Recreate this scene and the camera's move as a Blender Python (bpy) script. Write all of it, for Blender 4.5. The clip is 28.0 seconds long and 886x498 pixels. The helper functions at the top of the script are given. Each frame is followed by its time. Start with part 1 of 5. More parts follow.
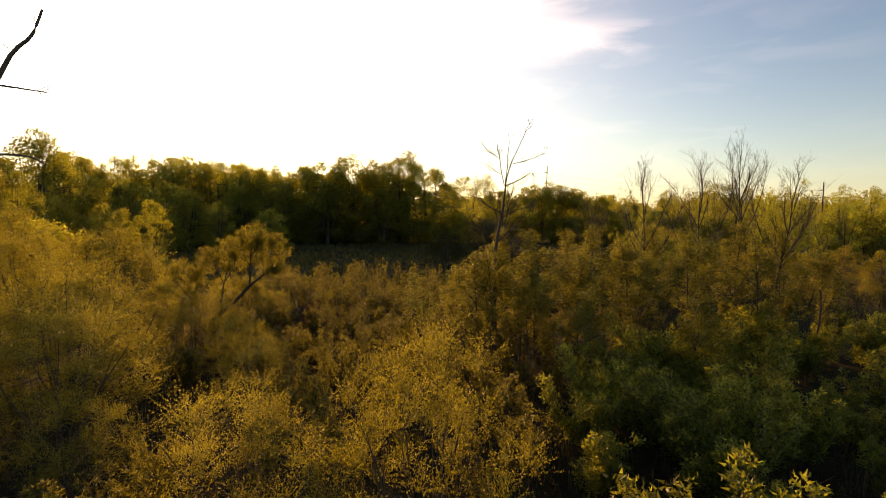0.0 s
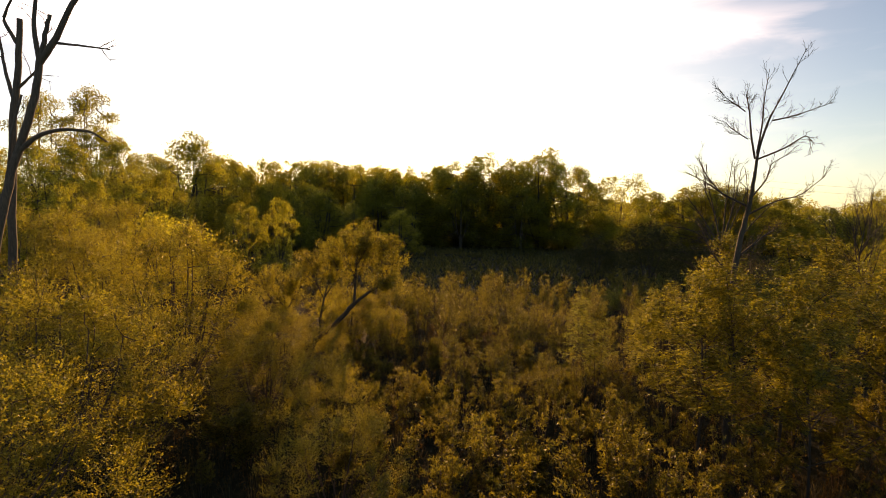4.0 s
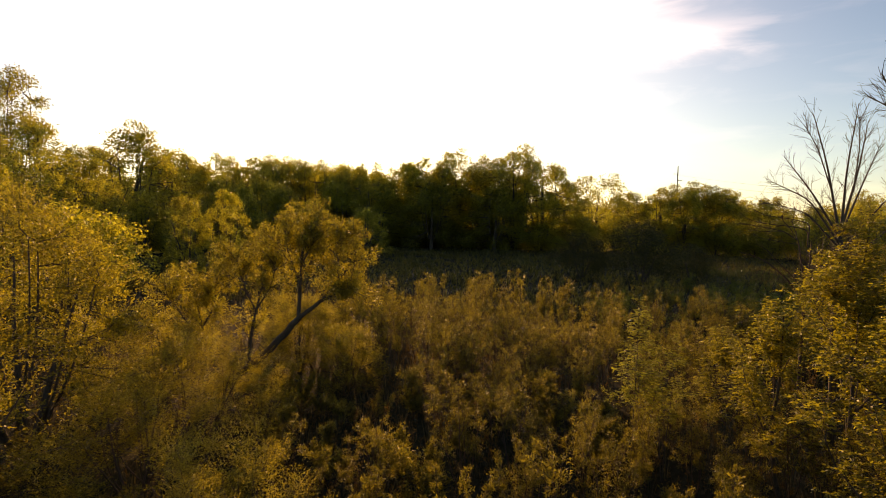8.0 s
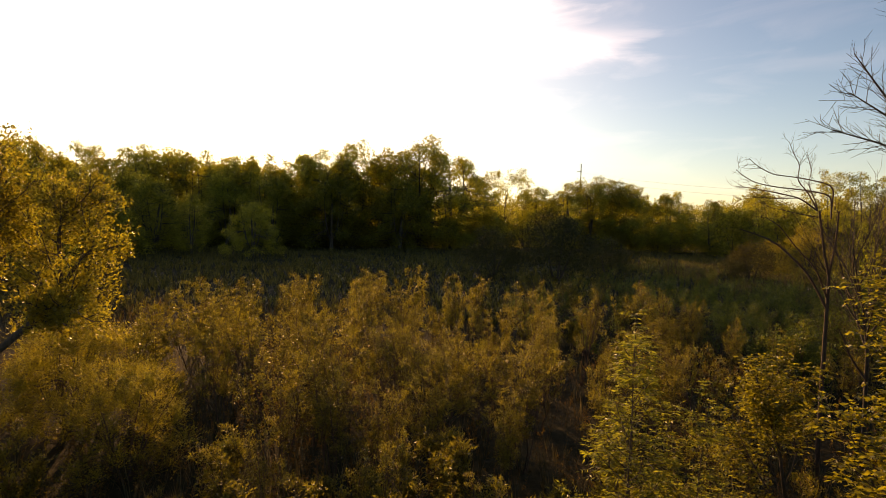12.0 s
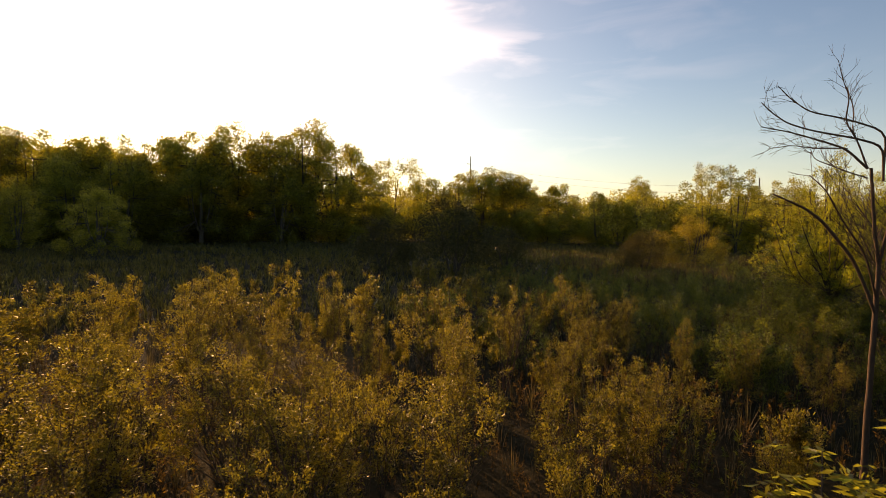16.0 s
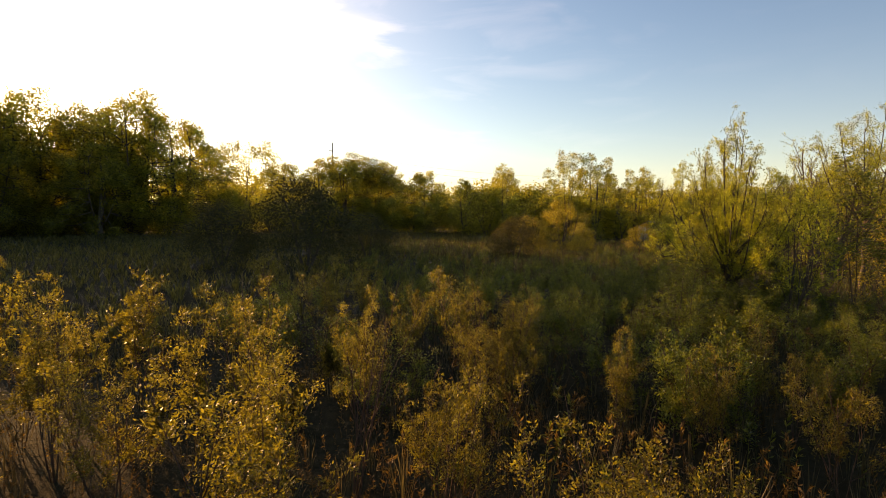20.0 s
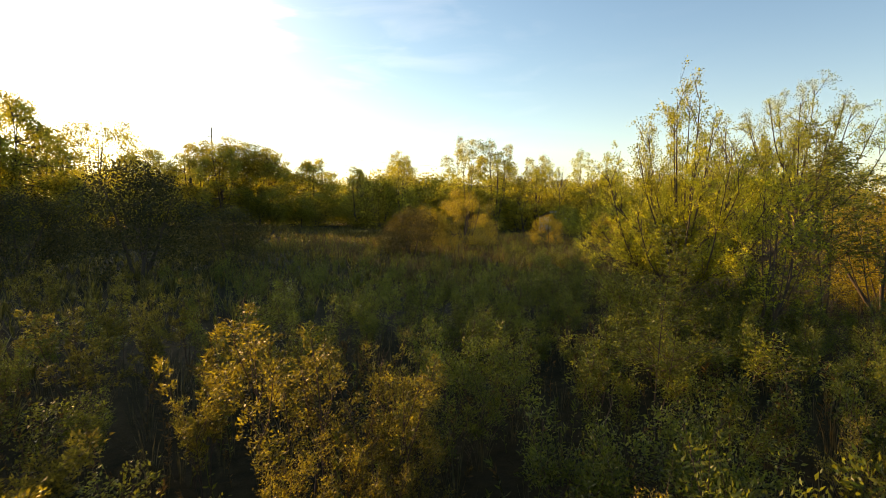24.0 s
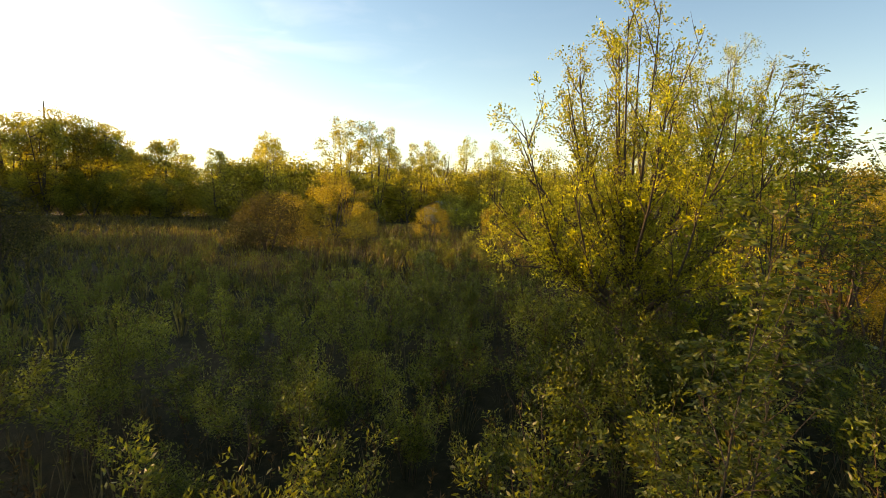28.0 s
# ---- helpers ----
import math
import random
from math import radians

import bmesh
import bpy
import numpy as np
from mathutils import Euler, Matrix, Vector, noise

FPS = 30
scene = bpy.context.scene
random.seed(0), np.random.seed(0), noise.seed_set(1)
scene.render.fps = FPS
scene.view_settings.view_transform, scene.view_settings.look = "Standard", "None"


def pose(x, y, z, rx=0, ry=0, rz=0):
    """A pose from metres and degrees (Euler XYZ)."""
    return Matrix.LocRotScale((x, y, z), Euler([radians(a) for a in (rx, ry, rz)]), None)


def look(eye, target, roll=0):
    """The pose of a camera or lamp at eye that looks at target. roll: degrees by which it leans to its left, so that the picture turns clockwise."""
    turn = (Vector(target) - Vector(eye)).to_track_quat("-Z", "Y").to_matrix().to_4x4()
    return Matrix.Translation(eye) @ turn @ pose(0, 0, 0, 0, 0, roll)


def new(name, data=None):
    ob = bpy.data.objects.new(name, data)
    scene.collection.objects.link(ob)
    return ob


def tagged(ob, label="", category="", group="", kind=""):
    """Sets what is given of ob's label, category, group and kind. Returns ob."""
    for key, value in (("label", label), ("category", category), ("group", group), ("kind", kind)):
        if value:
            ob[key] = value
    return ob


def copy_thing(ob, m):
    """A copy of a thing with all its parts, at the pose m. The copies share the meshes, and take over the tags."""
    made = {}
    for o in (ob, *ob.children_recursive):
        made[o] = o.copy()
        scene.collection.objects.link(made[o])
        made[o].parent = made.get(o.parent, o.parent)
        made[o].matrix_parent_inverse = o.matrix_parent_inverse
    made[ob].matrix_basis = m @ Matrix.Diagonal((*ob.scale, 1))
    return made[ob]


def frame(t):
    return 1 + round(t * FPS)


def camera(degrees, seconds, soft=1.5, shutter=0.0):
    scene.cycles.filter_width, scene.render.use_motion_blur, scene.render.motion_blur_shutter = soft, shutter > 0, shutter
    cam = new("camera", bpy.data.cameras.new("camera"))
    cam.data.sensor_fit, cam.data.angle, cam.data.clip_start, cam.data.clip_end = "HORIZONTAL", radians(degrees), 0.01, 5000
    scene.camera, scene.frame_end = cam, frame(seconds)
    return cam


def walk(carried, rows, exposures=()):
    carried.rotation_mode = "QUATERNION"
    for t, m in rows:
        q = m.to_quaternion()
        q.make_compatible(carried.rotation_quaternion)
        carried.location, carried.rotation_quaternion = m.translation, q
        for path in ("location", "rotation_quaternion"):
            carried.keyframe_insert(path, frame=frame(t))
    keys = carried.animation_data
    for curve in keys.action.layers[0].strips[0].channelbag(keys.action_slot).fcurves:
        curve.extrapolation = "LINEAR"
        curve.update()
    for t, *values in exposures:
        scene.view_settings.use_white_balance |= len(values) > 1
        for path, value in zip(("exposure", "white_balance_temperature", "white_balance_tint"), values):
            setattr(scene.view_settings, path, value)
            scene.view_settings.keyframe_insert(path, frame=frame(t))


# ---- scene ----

# ---- camera ----
PATH = [
    (0, (-1.27, 4.458, 7.3), (-1.323, 6.452, 7.162), 0.5),
    (0.5, (-1.357, 5.847, 7.277), (-1.465, 7.839, 7.134), 0.3),
    (1, (-1.536, 7.069, 7.059), (-1.708, 9.057, 6.928), 0.7),
    (1.5, (-1.684, 8.312, 7.001), (-1.931, 10.292, 6.868), 0.6),
    (2, (-1.936, 9.425, 6.89), (-2.265, 11.394, 6.76), 0.7),
    (2.5, (-2.196, 10.516, 6.832), (-2.606, 12.469, 6.702), 0.7),
    (3, (-2.511, 11.567, 6.856), (-2.978, 13.507, 6.726), 0.8),
    (3.5, (-2.896, 12.532, 6.856), (-3.394, 14.464, 6.727), 1.0),
    (4, (-3.241, 13.459, 6.88), (-3.767, 15.385, 6.752), 1.0),
    (4.5, (-3.588, 14.395, 6.811), (-4.131, 16.316, 6.686), 1.1),
    (6.5, (-4.821, 17.698, 6.308), (-5.391, 19.611, 6.189), 1.3),
    (7, (-5.085, 18.392, 6.193), (-5.652, 20.307, 6.076), 1.3),
    (7.5, (-5.307, 19.117, 6.15), (-5.814, 21.049, 6.034), 1.2),
    (8, (-5.49, 19.857, 6.073), (-5.899, 21.811, 5.96), 1.3),
    (8.5, (-5.626, 20.64, 6.008), (-5.942, 22.611, 5.896), 1.4),
    (9, (-5.685, 21.507, 5.917), (-5.929, 23.489, 5.808), 1.4),
    (9.5, (-5.695, 22.412, 5.822), (-5.869, 24.402, 5.713), 1.4),
    (10, (-5.701, 23.337, 5.715), (-5.827, 25.33, 5.607), 1.2),
    (10.5, (-5.656, 24.252, 5.607), (-5.763, 26.247, 5.501), 1.1),
    (11, (-5.621, 25.166, 5.506), (-5.715, 27.161, 5.4), 1.0),
    (11.5, (-5.555, 26.058, 5.409), (-5.643, 28.054, 5.305), 0.9),
    (13.5, (-5.527, 28.465, 5.196), (-5.592, 30.461, 5.084), 0.8),
    (14, (-5.494, 29.191, 5.136), (-5.493, 31.188, 5.024), 0.7),
    (14.5, (-5.514, 29.618, 5.137), (-5.445, 31.614, 5.024), 0.6),
    (15, (-5.476, 30.288, 5.07), (-5.325, 32.279, 4.954), 0.6),
    (15.5, (-5.407, 30.993, 5.004), (-5.163, 32.975, 4.886), 0.6),
    (16, (-5.32, 31.67, 4.926), (-5.01, 33.642, 4.804), 0.8),
    (16.5, (-5.193, 32.351, 4.858), (-4.827, 34.313, 4.734), 0.7),
    (17, (-5.042, 33.009, 4.791), (-4.619, 34.96, 4.664), 0.7),
    (17.5, (-4.861, 33.679, 4.72), (-4.372, 35.614, 4.591), 0.7),
    (18, (-4.648, 34.344, 4.66), (-4.098, 36.262, 4.527), 0.7),
    (18.5, (-4.419, 35.004, 4.595), (-3.805, 36.902, 4.459), 0.6),
    (19, (-4.145, 35.765, 4.508), (-3.473, 37.644, 4.369), 0.7),
    (19.5, (-3.859, 36.448, 4.448), (-3.138, 38.308, 4.305), 0.8),
    (20, (-3.555, 37.102, 4.391), (-2.781, 38.94, 4.244), 0.7),
    (20.5, (-3.232, 37.774, 4.338), (-2.4, 39.586, 4.188), 0.7),
    (21, (-2.881, 38.445, 4.289), (-1.994, 40.231, 4.134), 0.7),
    (21.5, (-2.507, 39.124, 4.252), (-1.574, 40.886, 4.095), 0.7),
    (23.5, (-0.633, 41.85, 4.274), (0.438, 43.53, 4.103), 0.5),
    (24, (0.02, 42.609, 4.315), (1.112, 44.275, 4.14), 0.4),
    (24.5, (0.705, 43.325, 4.348), (1.861, 44.947, 4.169), 0.5),
    (25, (1.299, 44.002, 4.361), (2.512, 45.582, 4.178), 0.4),
    (25.5, (1.966, 44.637, 4.282), (3.227, 46.178, 4.097), 0.5),
    (26, (2.494, 45.215, 4.24), (3.793, 46.724, 4.051), 0.4),
    (26.5, (3.009, 45.748, 4.159), (4.328, 47.239, 3.967), 0.5),
    (27, (3.58, 46.285, 4.095), (4.922, 47.754, 3.899), 0.5),
    (27.5, (4.124, 46.804, 4.029), (5.504, 48.238, 3.83), 0.6),
    (28, (4.651, 47.285, 3.923), (6.058, 48.693, 3.723), 1.0),
]
cam = camera(77.7, 28.0, soft=0.6, shutter=0.2)
walk(cam, [(t, look(eye, target, roll)) for t, eye, target, roll in PATH],
     exposures=[(0, 0.12, 11900, 36), (9, 0.15, 11900, 36), (17, 0.32, 11900, 37), (20, 0.62, 11900, 35), (21.5, 0.78, 11800, 32), (24, 0.97, 11900, 25), (28, 1.13, 13000, 25)])

# ---- world and sun ----
SUN_TURN, SUN_RISE = -22.2, 11.0   # degrees east of the y axis, degrees above the horizon
sun_way = Vector((math.sin(radians(SUN_TURN)) * math.cos(radians(SUN_RISE)), math.cos(radians(SUN_TURN)) * math.cos(radians(SUN_RISE)), math.sin(radians(SUN_RISE))))


def node(tree, kind, **settings):
    n = tree.nodes.new(kind)
    for key, value in settings.items():
        if key in n.inputs:
            n.inputs[key].default_value = value
    return n


def maths(tree, op, a, b=None):
    n = tree.nodes.new("ShaderNodeMath")
    n.operation = op
    for k, v in enumerate((a, b)):
        if v is None:
            continue
        if isinstance(v, (int, float)):
            n.inputs[k].default_value = v
        else:
            tree.links.new(v, n.inputs[k])
    return n.outputs[0]


def blend(tree, fac, a, b, mode="MIX"):
    n = tree.nodes.new("ShaderNodeMix")
    n.data_type, n.blend_type = "RGBA", mode
    for k, v in ((0, fac), (6, a), (7, b)):
        if isinstance(v, (int, float)):
            n.inputs[k].default_value = v
        elif isinstance(v, tuple):
            n.inputs[k].default_value = (*v[:3], 1.0)
        else:
            tree.links.new(v, n.inputs[k])
    return n.outputs[2]


def ramp(tree, fac, stops):
    n = tree.nodes.new("ShaderNodeValToRGB")
    while len(n.color_ramp.elements) < len(stops):
        n.color_ramp.elements.new(0.5)
    for e, (pos, col) in zip(n.color_ramp.elements, stops):
        e.position, e.color = pos, (*col, 1.0)
    tree.links.new(fac, n.inputs[0])
    return n.outputs[0]


world = bpy.data.worlds.new("evening_sky")
scene.world = world
world.use_nodes = True
wt = world.node_tree
wt.nodes.clear()
sky = wt.nodes.new("ShaderNodeTexSky")
sky.sky_type, sky.sun_disc = "NISHITA", False
sky.sun_elevation, sky.sun_rotation = radians(SUN_RISE), radians(SUN_TURN)
sky.air_density, sky.dust_density, sky.ozone_density = 1.0, 0.8, 3.0
coord = wt.nodes.new("ShaderNodeTexCoord")
# two soft banks of high cloud, with frayed ends, and faint wisps
bearing = wt.nodes.new("ShaderNodeSeparateXYZ")
wt.links.new(coord.outputs["Generated"], bearing.inputs[0])
azimuth = maths(wt, "MULTIPLY", maths(wt, "ARCTAN2", bearing.outputs["X"], bearing.outputs["Y"]), 57.2958)
rise = maths(wt, "MULTIPLY", maths(wt, "ARCSINE", bearing.outputs["Z"]), 57.2958)
stretch = node(wt, "ShaderNodeMapping")
stretch.inputs["Scale"].default_value = (2.0, 2.0, 9.0)
wt.links.new(coord.outputs["Generated"], stretch.inputs["Vector"])
wisp = node(wt, "ShaderNodeTexNoise", Scale=2.6, Detail=6.0, Roughness=0.55, Distortion=0.5)
wt.links.new(stretch.outputs[0], wisp.inputs["Vector"])
fray = maths(wt, "SUBTRACT", wisp.outputs["Fac"], 0.5)


def bank(height, slope, thick, end, fade, dense):
    """A bank of cloud: its height at azimuth 0, how that changes with azimuth, its thickness, where and how softly it ends, in degrees."""
    off = maths(wt, "SUBTRACT", rise, maths(wt, "ADD", maths(wt, "MULTIPLY", azimuth, slope), height))
    off = maths(wt, "DIVIDE", maths(wt, "ADD", off, maths(wt, "MULTIPLY", fray, 3.0)), thick)
    across = maths(wt, "POWER", 2.718, maths(wt, "MULTIPLY", maths(wt, "MULTIPLY", off, off), -1.0))
    left = maths(wt, "DIVIDE", maths(wt, "SUBTRACT", maths(wt, "ADD", maths(wt, "MULTIPLY", fray, 14.0), end), azimuth), fade)
    left = maths(wt, "MINIMUM", maths(wt, "MAXIMUM", left, 0.0), 1.0)
    return maths(wt, "MULTIPLY", maths(wt, "MULTIPLY", across, left), dense)


haze_wisps = maths(wt, "MULTIPLY", maths(wt, "MAXIMUM", fray, 0.0), 0.5)
wisps = maths(wt, "ADD", maths(wt, "ADD", bank(16.6, 0.02, 1.3, 18.0, 9.0, 0.9), bank(21.5, -0.12, 1.7, 12.5, 8.0, 0.8)), haze_wisps)
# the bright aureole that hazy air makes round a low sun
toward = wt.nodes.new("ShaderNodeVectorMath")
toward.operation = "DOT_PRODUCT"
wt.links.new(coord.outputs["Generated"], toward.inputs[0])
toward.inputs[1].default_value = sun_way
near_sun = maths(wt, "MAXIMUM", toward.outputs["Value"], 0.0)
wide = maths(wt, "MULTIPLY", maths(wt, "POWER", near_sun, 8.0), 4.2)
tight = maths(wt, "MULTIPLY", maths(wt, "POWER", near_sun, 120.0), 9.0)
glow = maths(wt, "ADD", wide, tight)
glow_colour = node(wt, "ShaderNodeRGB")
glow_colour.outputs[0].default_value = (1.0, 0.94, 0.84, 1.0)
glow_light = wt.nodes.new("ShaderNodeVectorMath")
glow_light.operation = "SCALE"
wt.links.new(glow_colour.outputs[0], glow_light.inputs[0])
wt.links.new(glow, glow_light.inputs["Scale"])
# pale haze low over the horizon
height = wt.nodes.new("ShaderNodeSeparateXYZ")
wt.links.new(coord.outputs["Generated"], height.inputs[0])
haze = maths(wt, "MULTIPLY", maths(wt, "POWER", maths(wt, "SUBTRACT", 1.0, maths(wt, "ABSOLUTE", height.outputs["Z"])), 9.0), 1.6)
haze_light = wt.nodes.new("ShaderNodeVectorMath")
haze_light.operation = "SCALE"
haze_light.inputs[0].default_value = (1.0, 0.95, 0.86)
wt.links.new(haze, haze_light.inputs["Scale"])
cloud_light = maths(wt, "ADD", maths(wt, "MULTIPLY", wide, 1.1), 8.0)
cloud_colour = wt.nodes.new("ShaderNodeVectorMath")
cloud_colour.operation = "SCALE"
cloud_colour.inputs[0].default_value = (1.0, 0.95, 0.92)
wt.links.new(cloud_light, cloud_colour.inputs["Scale"])
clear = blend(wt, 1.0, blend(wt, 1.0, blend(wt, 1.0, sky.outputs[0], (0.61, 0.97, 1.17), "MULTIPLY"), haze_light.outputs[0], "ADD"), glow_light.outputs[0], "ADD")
cloudy = blend(wt, maths(wt, "MULTIPLY", wisps, maths(wt, "POWER", near_sun, 2.0)), clear, cloud_colour.outputs[0], "ADD")
back = node(wt, "ShaderNodeBackground", Strength=0.155)
wt.links.new(cloudy, back.inputs["Color"])
wout = wt.nodes.new("ShaderNodeOutputWorld")
wt.links.new(back.outputs[0], wout.inputs["Surface"])

sun = new("sun", bpy.data.lights.new("sun", "SUN"))
sun.data.energy, sun.data.angle, sun.data.color = 4.4, radians(0.6), (1.0, 0.74, 0.4)
sun.matrix_world = look(Vector((0, 0, 60)) + sun_way * 60, (0, 0, 60))


# ---- materials ----
def material(name):
    m = bpy.data.materials.new(name)
    m.use_nodes = True
    t = m.node_tree
    bsdf = t.nodes["Principled BSDF"]
    return m, t, bsdf


def leaf_material(name, dark, light, glow, share=0.5, rough=0.45, spray=6.0):
    """Thin leaves: a glossy face, and light that passes through. Hue differs leaf by leaf, spray by spray and plant by plant."""
    m, t, bsdf = material(name)
    geo, info = t.nodes.new("ShaderNodeNewGeometry"), t.nodes.new("ShaderNodeObjectInfo")
    where = t.nodes.new("ShaderNodeTexCoord")
    sprays = node(t, "ShaderNodeTexNoise", Scale=spray, Detail=1.0)
    t.links.new(where.outputs["Object"], sprays.inputs["Vector"])
    spread = maths(t, "MULTIPLY", maths(t, "SUBTRACT", sprays.outputs["Fac"], 0.5), 1.5)
    mix = maths(t, "ADD", maths(t, "ADD", maths(t, "MULTIPLY", geo.outputs["Random Per Island"], 0.65), maths(t, "MULTIPLY", info.outputs["Random"], 0.35)), spread)
    col = ramp(t, mix, [(0.1, tuple(0.8 * c for c in dark)), (0.85, tuple(1.25 * c for c in light))])
    through_col = ramp(t, mix, [(0.12, tuple(0.42 * c for c in glow)), (0.55, tuple(0.85 * c for c in glow)), (0.9, tuple(min(1.3 * c, 0.9) for c in glow))])
    t.links.new(col, bsdf.inputs["Base Color"])
    bsdf.inputs["Roughness"].default_value = rough
    bsdf.inputs["Specular IOR Level"].default_value = 0.35
    trans = t.nodes.new("ShaderNodeBsdfTranslucent")
    t.links.new(through_col, trans.inputs["Color"])
    mixer = t.nodes.new("ShaderNodeMixShader")
    mixer.inputs[0].default_value = share
    t.links.new(bsdf.outputs[0], mixer.inputs[1])
    t.links.new(trans.outputs[0], mixer.inputs[2])
    t.links.new(mixer.outputs[0], t.nodes["Material Output"].inputs["Surface"])
    return m


def bark_material(name, dark, light, scale=9.0, bump=0.5):
    m, t, bsdf = material(name)
    where = t.nodes.new("ShaderNodeTexCoord")
    long = node(t, "ShaderNodeMapping")
    long.inputs["Scale"].default_value = (scale, scale, scale * 0.18)
    t.links.new(where.outputs["Object"], long.inputs["Vector"])
    grain = node(t, "ShaderNodeTexNoise", Scale=3.0, Detail=6.0, Roughness=0.7)
    t.links.new(long.outputs[0], grain.inputs["Vector"])
    blotch = node(t, "ShaderNodeTexNoise", Scale=1.4, Detail=3.0)
    t.links.new(where.outputs["Object"], blotch.inputs["Vector"])
    col = ramp(t, grain.outputs["Fac"], [(0.3, dark), (0.7, light)])
    col = blend(t, maths(t, "MULTIPLY", blotch.outputs["Fac"], 0.5), col, tuple(0.6 * c for c in dark))
    t.links.new(col, bsdf.inputs["Base Color"])
    bsdf.inputs["Roughness"].default_value = 0.85
    bm_ = node(t, "ShaderNodeBump", Strength=bump, Distance=0.02)
    t.links.new(grain.outputs["Fac"], bm_.inputs["Height"])
    t.links.new(bm_.outputs[0], bsdf.inputs["Normal"])
    return m


def soil_material():
    m, t, bsdf = material("meadow_soil")
    where = t.nodes.new("ShaderNodeTexCoord")
    big = node(t, "ShaderNodeTexNoise", Scale=0.06, Detail=4.0)
    small = node(t, "ShaderNodeTexNoise", Scale=3.5, Detail=8.0, Roughness=0.7)
    for n in (big, small):
        t.links.new(where.outputs["Object"], n.inputs["Vector"])
    a = ramp(t, small.outputs["Fac"], [(0.3, (0.015, 0.015, 0.007)), (0.7, (0.045, 0.04, 0.017))])
    b = ramp(t, small.outputs["Fac"], [(0.3, (0.02, 0.015, 0.007)), (0.7, (0.046, 0.034, 0.014))])
    t.links.new(blend(t, ramp(t, big.outputs["Fac"], [(0.4, (0, 0, 0)), (0.6, (1, 1, 1))]), a, b), bsdf.inputs["Base Color"])
    bsdf.inputs["Roughness"].default_value = 0.95
    bsdf.inputs["Specular IOR Level"].default_value = 0.1
    bu = node(t, "ShaderNodeBump", Strength=0.8, Distance=0.15)
    t.links.new(small.outputs["Fac"], bu.inputs["Height"])
    t.links.new(bu.outputs[0], bsdf.inputs["Normal"])
    return m


def plain_material(name, colour, rough=0.7, metal=0.0):
    m, t, bsdf = material(name)
    where = t.nodes.new("ShaderNodeTexCoord")
    spots = node(t, "ShaderNodeTexNoise", Scale=4.0, Detail=5.0)
    t.links.new(where.outputs["Object"], spots.inputs["Vector"])
    t.links.new(ramp(t, spots.outputs["Fac"], [(0.3, tuple(0.75 * c for c in colour)), (0.7, colour)]), bsdf.inputs["Base Color"])
    bsdf.inputs["Roughness"].default_value, bsdf.inputs["Metallic"].default_value = rough, metal
    return m


GOLD_LEAF = leaf_material("willow_leaf", (0.058, 0.052, 0.012), (0.106, 0.091, 0.017), (0.51, 0.435, 0.055), 0.55)
FIELD_LEAF = leaf_material("shrub_leaf", (0.04, 0.035, 0.01), (0.077, 0.065, 0.015), (0.35, 0.298, 0.042), 0.51)
ASH_LEAF = leaf_material("ash_leaf", (0.036, 0.054, 0.013), (0.085, 0.092, 0.018), (0.43, 0.385, 0.045), 0.52)
ELDER_LEAF = leaf_material("elder_leaf", (0.045, 0.062, 0.013), (0.09, 0.115, 0.022), (0.44, 0.44, 0.06), 0.55)
PEAR_LEAF = leaf_material("pear_leaf", (0.062, 0.073, 0.014), (0.13, 0.15, 0.024), (0.6, 0.61, 0.065), 0.64)
GREEN_LEAF = leaf_material("weed_leaf", (0.033, 0.054, 0.011), (0.08, 0.104, 0.019), (0.28, 0.305, 0.036), 0.42)
WOOD_LEAF = leaf_material("woodland_leaf", (0.042, 0.043, 0.011), (0.09, 0.086, 0.018), (0.56, 0.53, 0.065), 0.64, 0.5, 1.6)
SPRUCE_LEAF = leaf_material("dark_bush_leaf", (0.024, 0.027, 0.009), (0.048, 0.047, 0.014), (0.16, 0.14, 0.025), 0.35, 0.7)
ORANGE_LEAF = leaf_material("autumn_leaf", (0.11, 0.09, 0.015), (0.21, 0.168, 0.025), (0.56, 0.45, 0.045), 0.48)
STRAW = leaf_material("dry_grass", (0.043, 0.037, 0.018), (0.09, 0.076, 0.038), (0.2, 0.165, 0.065), 0.3, 0.7)
BROWN_WEED = leaf_material("brown_weed", (0.036, 0.022, 0.009), (0.07, 0.043, 0.015), (0.28, 0.17, 0.04), 0.4, 0.7)
GRASS = leaf_material("grass_blade", (0.034, 0.034, 0.013), (0.078, 0.068, 0.022), (0.3, 0.255, 0.05), 0.45)
BARK = bark_material("brown_bark", (0.045, 0.03, 0.02), (0.13, 0.095, 0.06))
TWIG = bark_material("reddish_twig", (0.06, 0.032, 0.02), (0.14, 0.08, 0.045), 14.0, 0.2)
DEAD = bark_material("weathered_dead_wood", (0.07, 0.05, 0.035), (0.2, 0.15, 0.105), 7.0, 0.6)
SOIL = soil_material()
POLE = bark_material("tarred_pole", (0.035, 0.028, 0.022), (0.09, 0.07, 0.055), 6.0)
WIRE = plain_material("dark_cable", (0.03, 0.03, 0.03), 0.5)
PALE = plain_material("pale_boards", (0.42, 0.43, 0.45))
ROOFING = plain_material("grey_roofing", (0.16, 0.15, 0.15))


# ---- ground ----
def lie(x, y):
    """The height of the ground: nearly level, with a wooded hill behind on the sunny side."""
    bumps = 0.07 * math.sin(0.23 * x + 1.3) * math.cos(0.19 * y) + 0.05 * math.sin(0.61 * y + 0.4 * x)
    hill = 25.0 * math.exp(-(((x + 175) / 120) ** 2 + ((y - 330) / 95) ** 2))
    return bumps + hill


